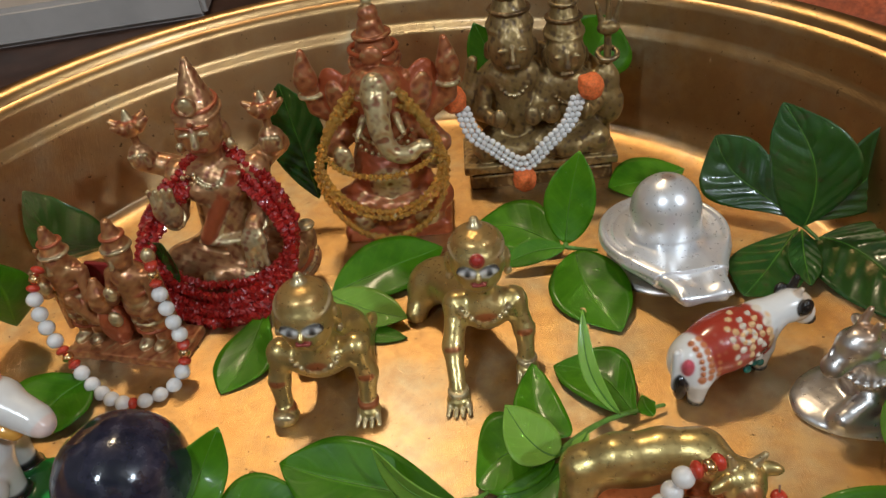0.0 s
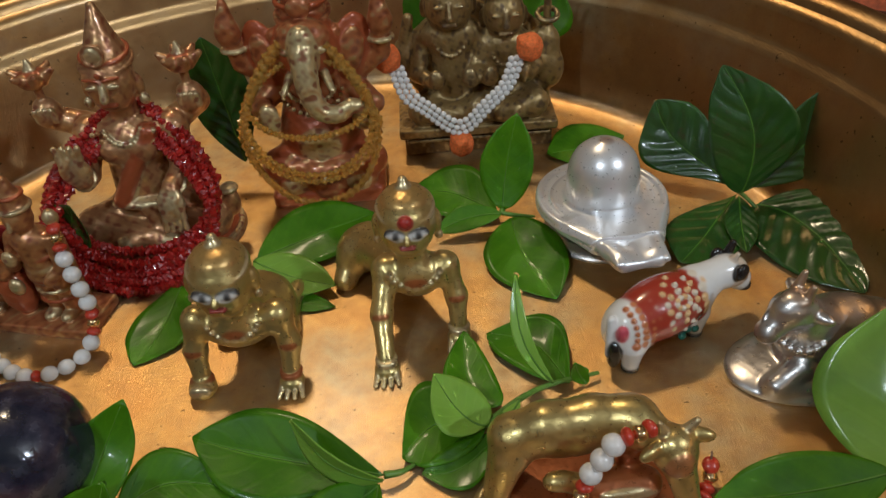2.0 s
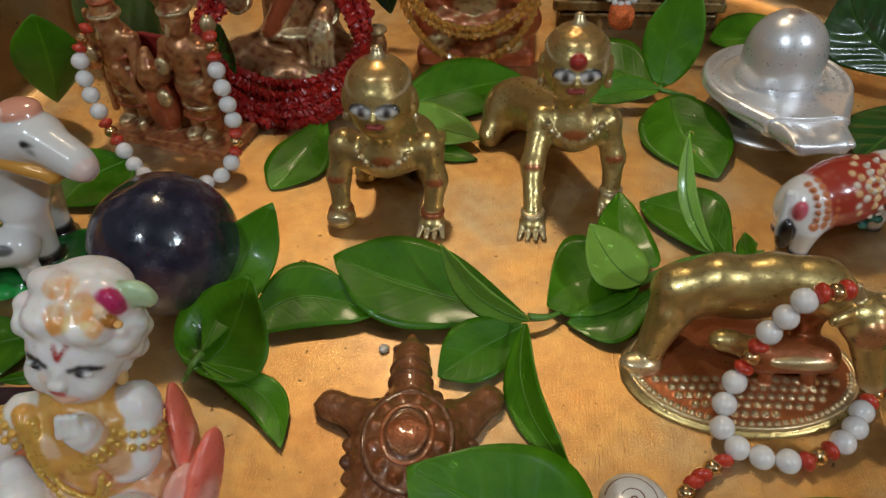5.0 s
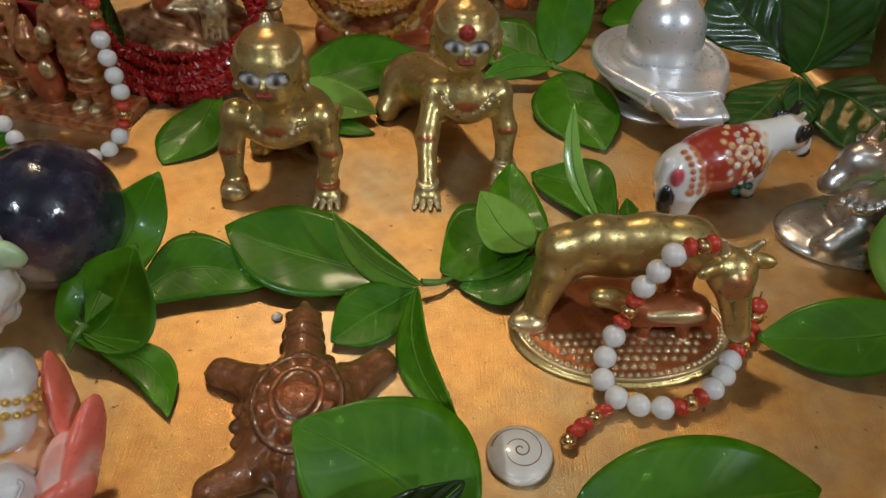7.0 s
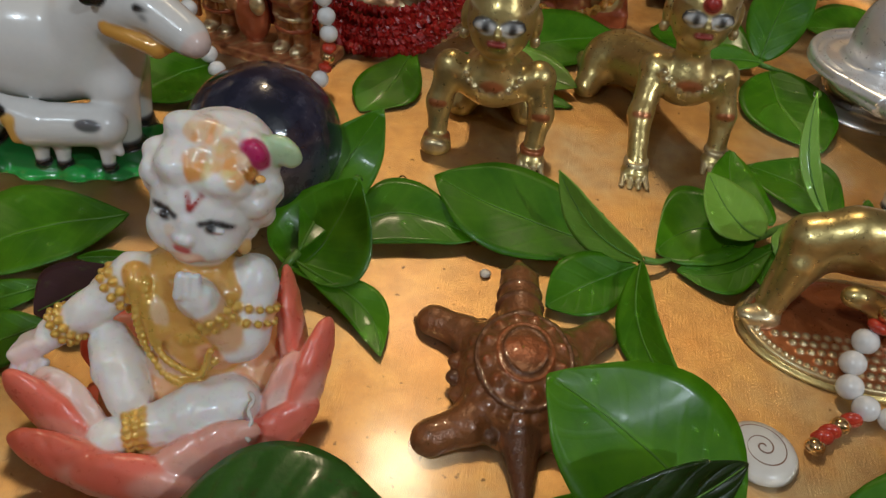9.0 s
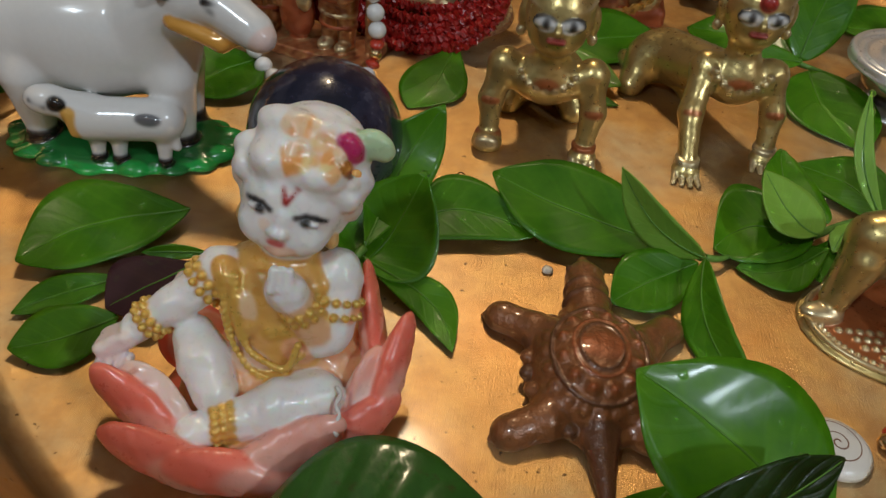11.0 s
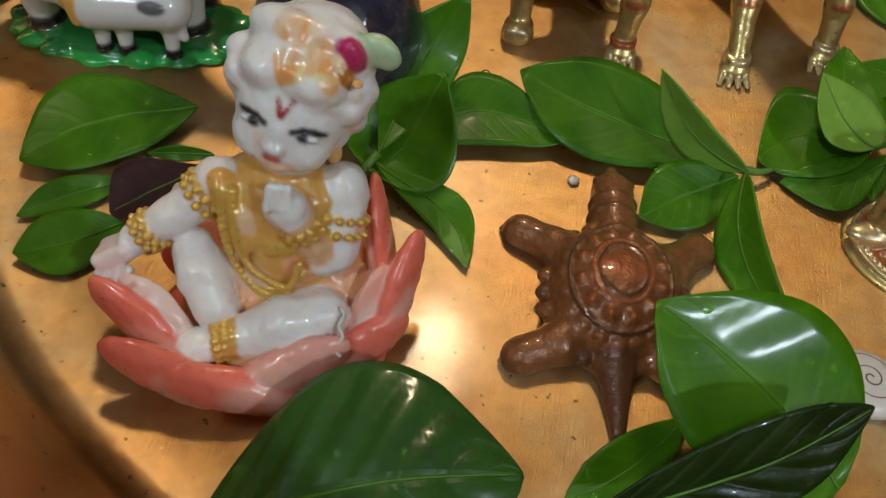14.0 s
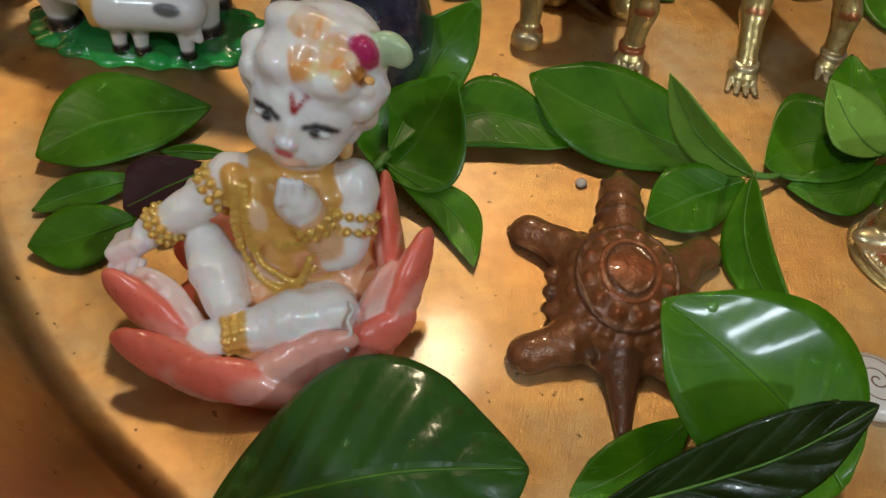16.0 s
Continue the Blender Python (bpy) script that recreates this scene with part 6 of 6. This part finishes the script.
leaf(sprig_4, "fresh", (0.0324, 0.2326, 0.005), (0.0423, 0.1886, 0.002), (0.0196, 0.2109, 0.002), (0.0495, 0.2114, 0.005), 0.2)
stem(sprig_4, (0.0295, 0.2364, 0.006), (0.0294, 0.2342, 0.006), (0.0414, 0.2332, 0.004))
sprig_5 = sprig("glossy green leaf sprig behind the crawling babies")
leaf(sprig_5, "fresh", (-0.0637, 0.2207, 0.004), (-0.0199, 0.2414, 0.006), (-0.0508, 0.2403, 0.011), (-0.0325, 0.2218, 0.002), 0.18)
leaf(sprig_5, "pale", (-0.0643, 0.2177, 0.006), (-0.0331, 0.2017, 0.005), (-0.0489, 0.2172, 0.008), (-0.05, 0.1994, 0.003), 0.18)
leaf(sprig_5, "fresh", (-0.058, 0.2092, 0.001), (-0.0333, 0.1944, 0.001), (-0.0435, 0.2024, 0.002), (-0.0468, 0.194, 0.001), 0.18)
stem(sprig_5, (-0.0637, 0.2207, 0.004), (-0.062, 0.2159, 0.0037), (-0.072, 0.2199, 0.0017))
sprig_7 = sprig("cluster of dark leathery leaves against the basin side")
leaf(sprig_7, "dark", (0.1176, 0.2362, 0.008), (0.0934, 0.2653, 0.032), (0.0846, 0.2606, 0.014), (0.1133, 0.2517, 0.026), 0.1)
leaf(sprig_7, "dark", (0.1184, 0.2294, 0.01), (0.1084, 0.2433, 0.056), (0.1039, 0.2351, 0.034), (0.1346, 0.2282, 0.034), 0.1)
leaf(sprig_7, "dark", (0.122, 0.2297, 0.012), (0.16, 0.2425, 0.046), (0.1358, 0.2423, 0.034), (0.1558, 0.2343, 0.02), 0.1)
leaf(sprig_7, "dark", (0.1236, 0.227, 0.006), (0.1414, 0.1778, 0.004), (0.1496, 0.2265, 0.014), (0.1211, 0.1935, 0.002), 0.1)
leaf(sprig_7, "dark", (0.1187, 0.234, 0.006), (0.0881, 0.201, 0.003), (0.0912, 0.2228, 0.005), (0.1072, 0.2017, 0.003), 0.1)
leaf(sprig_7, "dark", (0.1182, 0.2301, 0.008), (0.1111, 0.2012, 0.005), (0.1082, 0.2157, 0.006), (0.1197, 0.2145, 0.007), 0.1)
stem(sprig_7, (0.1176, 0.2362, 0.008), (0.1197, 0.2311, 0.0083), (0.1237, 0.2251, 0.0053))
leaf("dark green leaf lying flat on the wet brass", "fresh", (-0.0883, 0.218, 0.004), (-0.0976, 0.1741, 0.001), (-0.1016, 0.1947, 0.003), (-0.0829, 0.1816, 0.002), 0.15)
leaf("bright green leaf lying behind the silver plate", "fresh", (0.0884, 0.2852, 0.005), (0.0535, 0.2789, 0.003), (0.069, 0.2943, 0.007), (0.0687, 0.2664, 0.002), 0.15)
leaf("large light green leaf with a raised tip over the tortoise", "fresh", (-0.0047, 0.0478, 0.012), (-0.0372, 0.0666, 0.025), (-0.0294, 0.049, 0.014), (-0.0037, 0.07, 0.02), 0.12)
leaf("large dark glossy leaf with deep side veins", "dark", (-0.0992, 0.0209, 0.006), (-0.0525, 0.0387, 0.012), (-0.082, 0.0487, 0.017), (-0.0673, 0.0133, 0.01), -0.1)
leaf("dark spotted leaf lying over a paler one", "shadowy", (-0.0449, 0.0307, 0.018), (-0.0053, 0.0552, 0.026), (-0.028, 0.0445, 0.027), (-0.0128, 0.0426, 0.018), 0.1)
leaf("green leaf lying flat behind the tortoise tail", "fresh", (-0.0248, 0.06, 0.003), (-0.0447, 0.0401, 0.002), (-0.0397, 0.0498, 0.005), (-0.031, 0.0438, 0.002), 0.15)
leaf("broad green leaf lying by the spiral shell", "fresh", (0.0168, 0.0608, 0.008), (0.0664, 0.0649, 0.01), (0.0424, 0.0725, 0.016), (0.0387, 0.0477, 0.008), 0.15)
leaf("yellow-green leaf lying by the brass cow", "fresh", (0.1098, 0.1061, 0.014), (0.0683, 0.1088, 0.004), (0.0908, 0.1148, 0.013), (0.087, 0.0979, 0.003), 0.15)
leaf("light green leaf propped against the silver bull", "pale", (0.1194, 0.1023, 0.003), (0.126, 0.1442, 0.034), (0.1035, 0.1351, 0.011), (0.1358, 0.1205, 0.022), 0.15)
leaf("dark green leaf floating beside the white cow", "fresh", (-0.1381, 0.1093, 0.005), (-0.1676, 0.0842, 0.004), (-0.162, 0.1135, 0.007), (-0.1549, 0.085, 0.002), 0.15)
leaf("narrow green leaf on the wet brass", "fresh", (-0.143, 0.0864, 0.003), (-0.1611, 0.0714, 0.002), (-0.1563, 0.082, 0.004), (-0.1522, 0.0752, 0.001), 0.15)
leaf("green leaf lying by the lotus figurine", "fresh", (-0.1386, 0.0742, 0.004), (-0.1559, 0.0622, 0.003), (-0.1493, 0.0733, 0.006), (-0.145, 0.0604, 0.001), 0.15)
leaf("small green leaf behind the lotus figurine", "fresh", (-0.1289, 0.0966, 0.004), (-0.143, 0.0933, 0.004), (-0.1358, 0.0956, 0.006), (-0.1356, 0.0937, 0.003), 0.15)
leaf("withered dark purple leaf behind the lotus figurine", "purple", (-0.1274, 0.0909, 0.007), (-0.1417, 0.075, 0.005), (-0.1425, 0.0869, 0.008), (-0.1308, 0.074, 0.005), 0.15)
leaf("dark leaf leaning on the basin side", "dark", (-0.1668, 0.2649, 0.006), (-0.1921, 0.2603, 0.04), (-0.1972, 0.254, 0.012), (-0.1623, 0.2486, 0.03), 0.15)
leaf("dark green leaf standing between two statues", "dark", (-0.1417, 0.2259, 0.01), (-0.1226, 0.2214, 0.034), (-0.1386, 0.2285, 0.024), (-0.1187, 0.2203, 0.018), 0.15)
leaf("light green leaf standing behind the white cow", "fresh", (-0.1888, 0.2143, 0.006), (-0.175, 0.2027, 0.046), (-0.1892, 0.2019, 0.028), (-0.1692, 0.2111, 0.028), 0.15)
leaf("wet green leaf lying beside the stone ball", "fresh", (-0.148, 0.1835, 0.005), (-0.1621, 0.1602, 0.003), (-0.1659, 0.1904, 0.007), (-0.1491, 0.1578, 0.002), 0.15)
leaf("green leaf leaning behind the white cow", "fresh", (-0.2036, 0.15, 0.008), (-0.2102, 0.1348, 0.018), (-0.2067, 0.144, 0.02), (-0.205, 0.1389, 0.008), 0.15)
leaf("very dark leaf standing behind the statues", "dark", (-0.0742, 0.275, 0.0134), (-0.0834, 0.29, 0.0627), (-0.0929, 0.285, 0.0389), (-0.0671, 0.285, 0.0416), 0.15)
leaf("green leaf standing behind the bronze couple", "fresh", (0.008, 0.312, 0.0307), (0.0005, 0.325, 0.0668), (-0.0028, 0.32, 0.0478), (0.0151, 0.32, 0.054), 0.15)
leaf("green leaf standing behind the bronze couple", "fresh", (0.0418, 0.312, 0.0382), (0.0624, 0.325, 0.0626), (0.0417, 0.32, 0.0615), (0.0697, 0.32, 0.0426), 0.15)


# ---- water drops ----
def drops(places, name, label):
    """Flattened beads of water: (place, normal, radius)."""
    verts, faces = [], []
    for p, nrm, r in places:
        q = nrm.to_track_quat("Z", "Y").to_matrix()
        base = len(verts)
        rings, seg = 4, 9
        for i in range(rings):
            a = 0.5 * math.pi * i / rings
            for k in range(seg):
                b = 2 * math.pi * k / seg
                verts.append(p + q @ Vector((r * math.cos(a) * math.cos(b), r * math.cos(a) * math.sin(b), 0.6 * r * math.sin(a) - 0.0001)))
        verts.append(p + q @ Vector((0, 0, 0.6 * r)))
        for i in range(rings - 1):
            for k in range(seg):
                m = (k + 1) % seg
                faces.append((base + i * seg + k, base + i * seg + m, base + (i + 1) * seg + m, base + (i + 1) * seg + k))
        for k in range(seg):
            faces.append((base + (rings - 1) * seg + k, base + (rings - 1) * seg + (k + 1) % seg, base + rings * seg))
    return thing(name, label, "water drops", None, mesh_of(name, verts, faces, WATER), "", "stuff")


rng = random.Random(5)
beads = []
for me, kind in BLADES:
    polys = [p for p in me.polygons if p.normal.z > 0.2]
    for _ in range(12 if kind != "purple" else 2):
        f = rng.choice(polys)
        v = [me.vertices[i].co for i in f.vertices]
        w = [rng.random() + 0.1 for _ in v]
        beads.append((sum((a * b for a, b in zip(v, w)), Vector()) / sum(w), Vector(f.normal), rng.choice((0.00025, 0.00035, 0.0005, 0.0008, 0.0011))))
for _ in range(60):
    a, z = rng.uniform(0, 2 * math.pi), rng.uniform(0.006, 0.045)
    r = 0.1800 + (z - 0.0048) * (0.1915 - 0.1800) / (0.044 - 0.0048)
    out = Vector((-math.cos(a), -math.sin(a), 0.28)).normalized()
    beads.append((Vector((CENTRE[0] + r * math.cos(a), CENTRE[1] + r * math.sin(a), z)), out, rng.uniform(0.0003, 0.0009)))
for _ in range(320):
    a, r = rng.uniform(0, 2 * math.pi), 0.172 * math.sqrt(rng.random())
    beads.append((Vector((CENTRE[0] + r * math.cos(a), CENTRE[1] + r * math.sin(a), 0.0001)), Vector((0, 0, 1)), rng.choice((0.0002, 0.0003, 0.0003, 0.0005, 0.0009))))
drops(beads, "water_drops", "clear drops of water on leaves and brass").visible_shadow = False
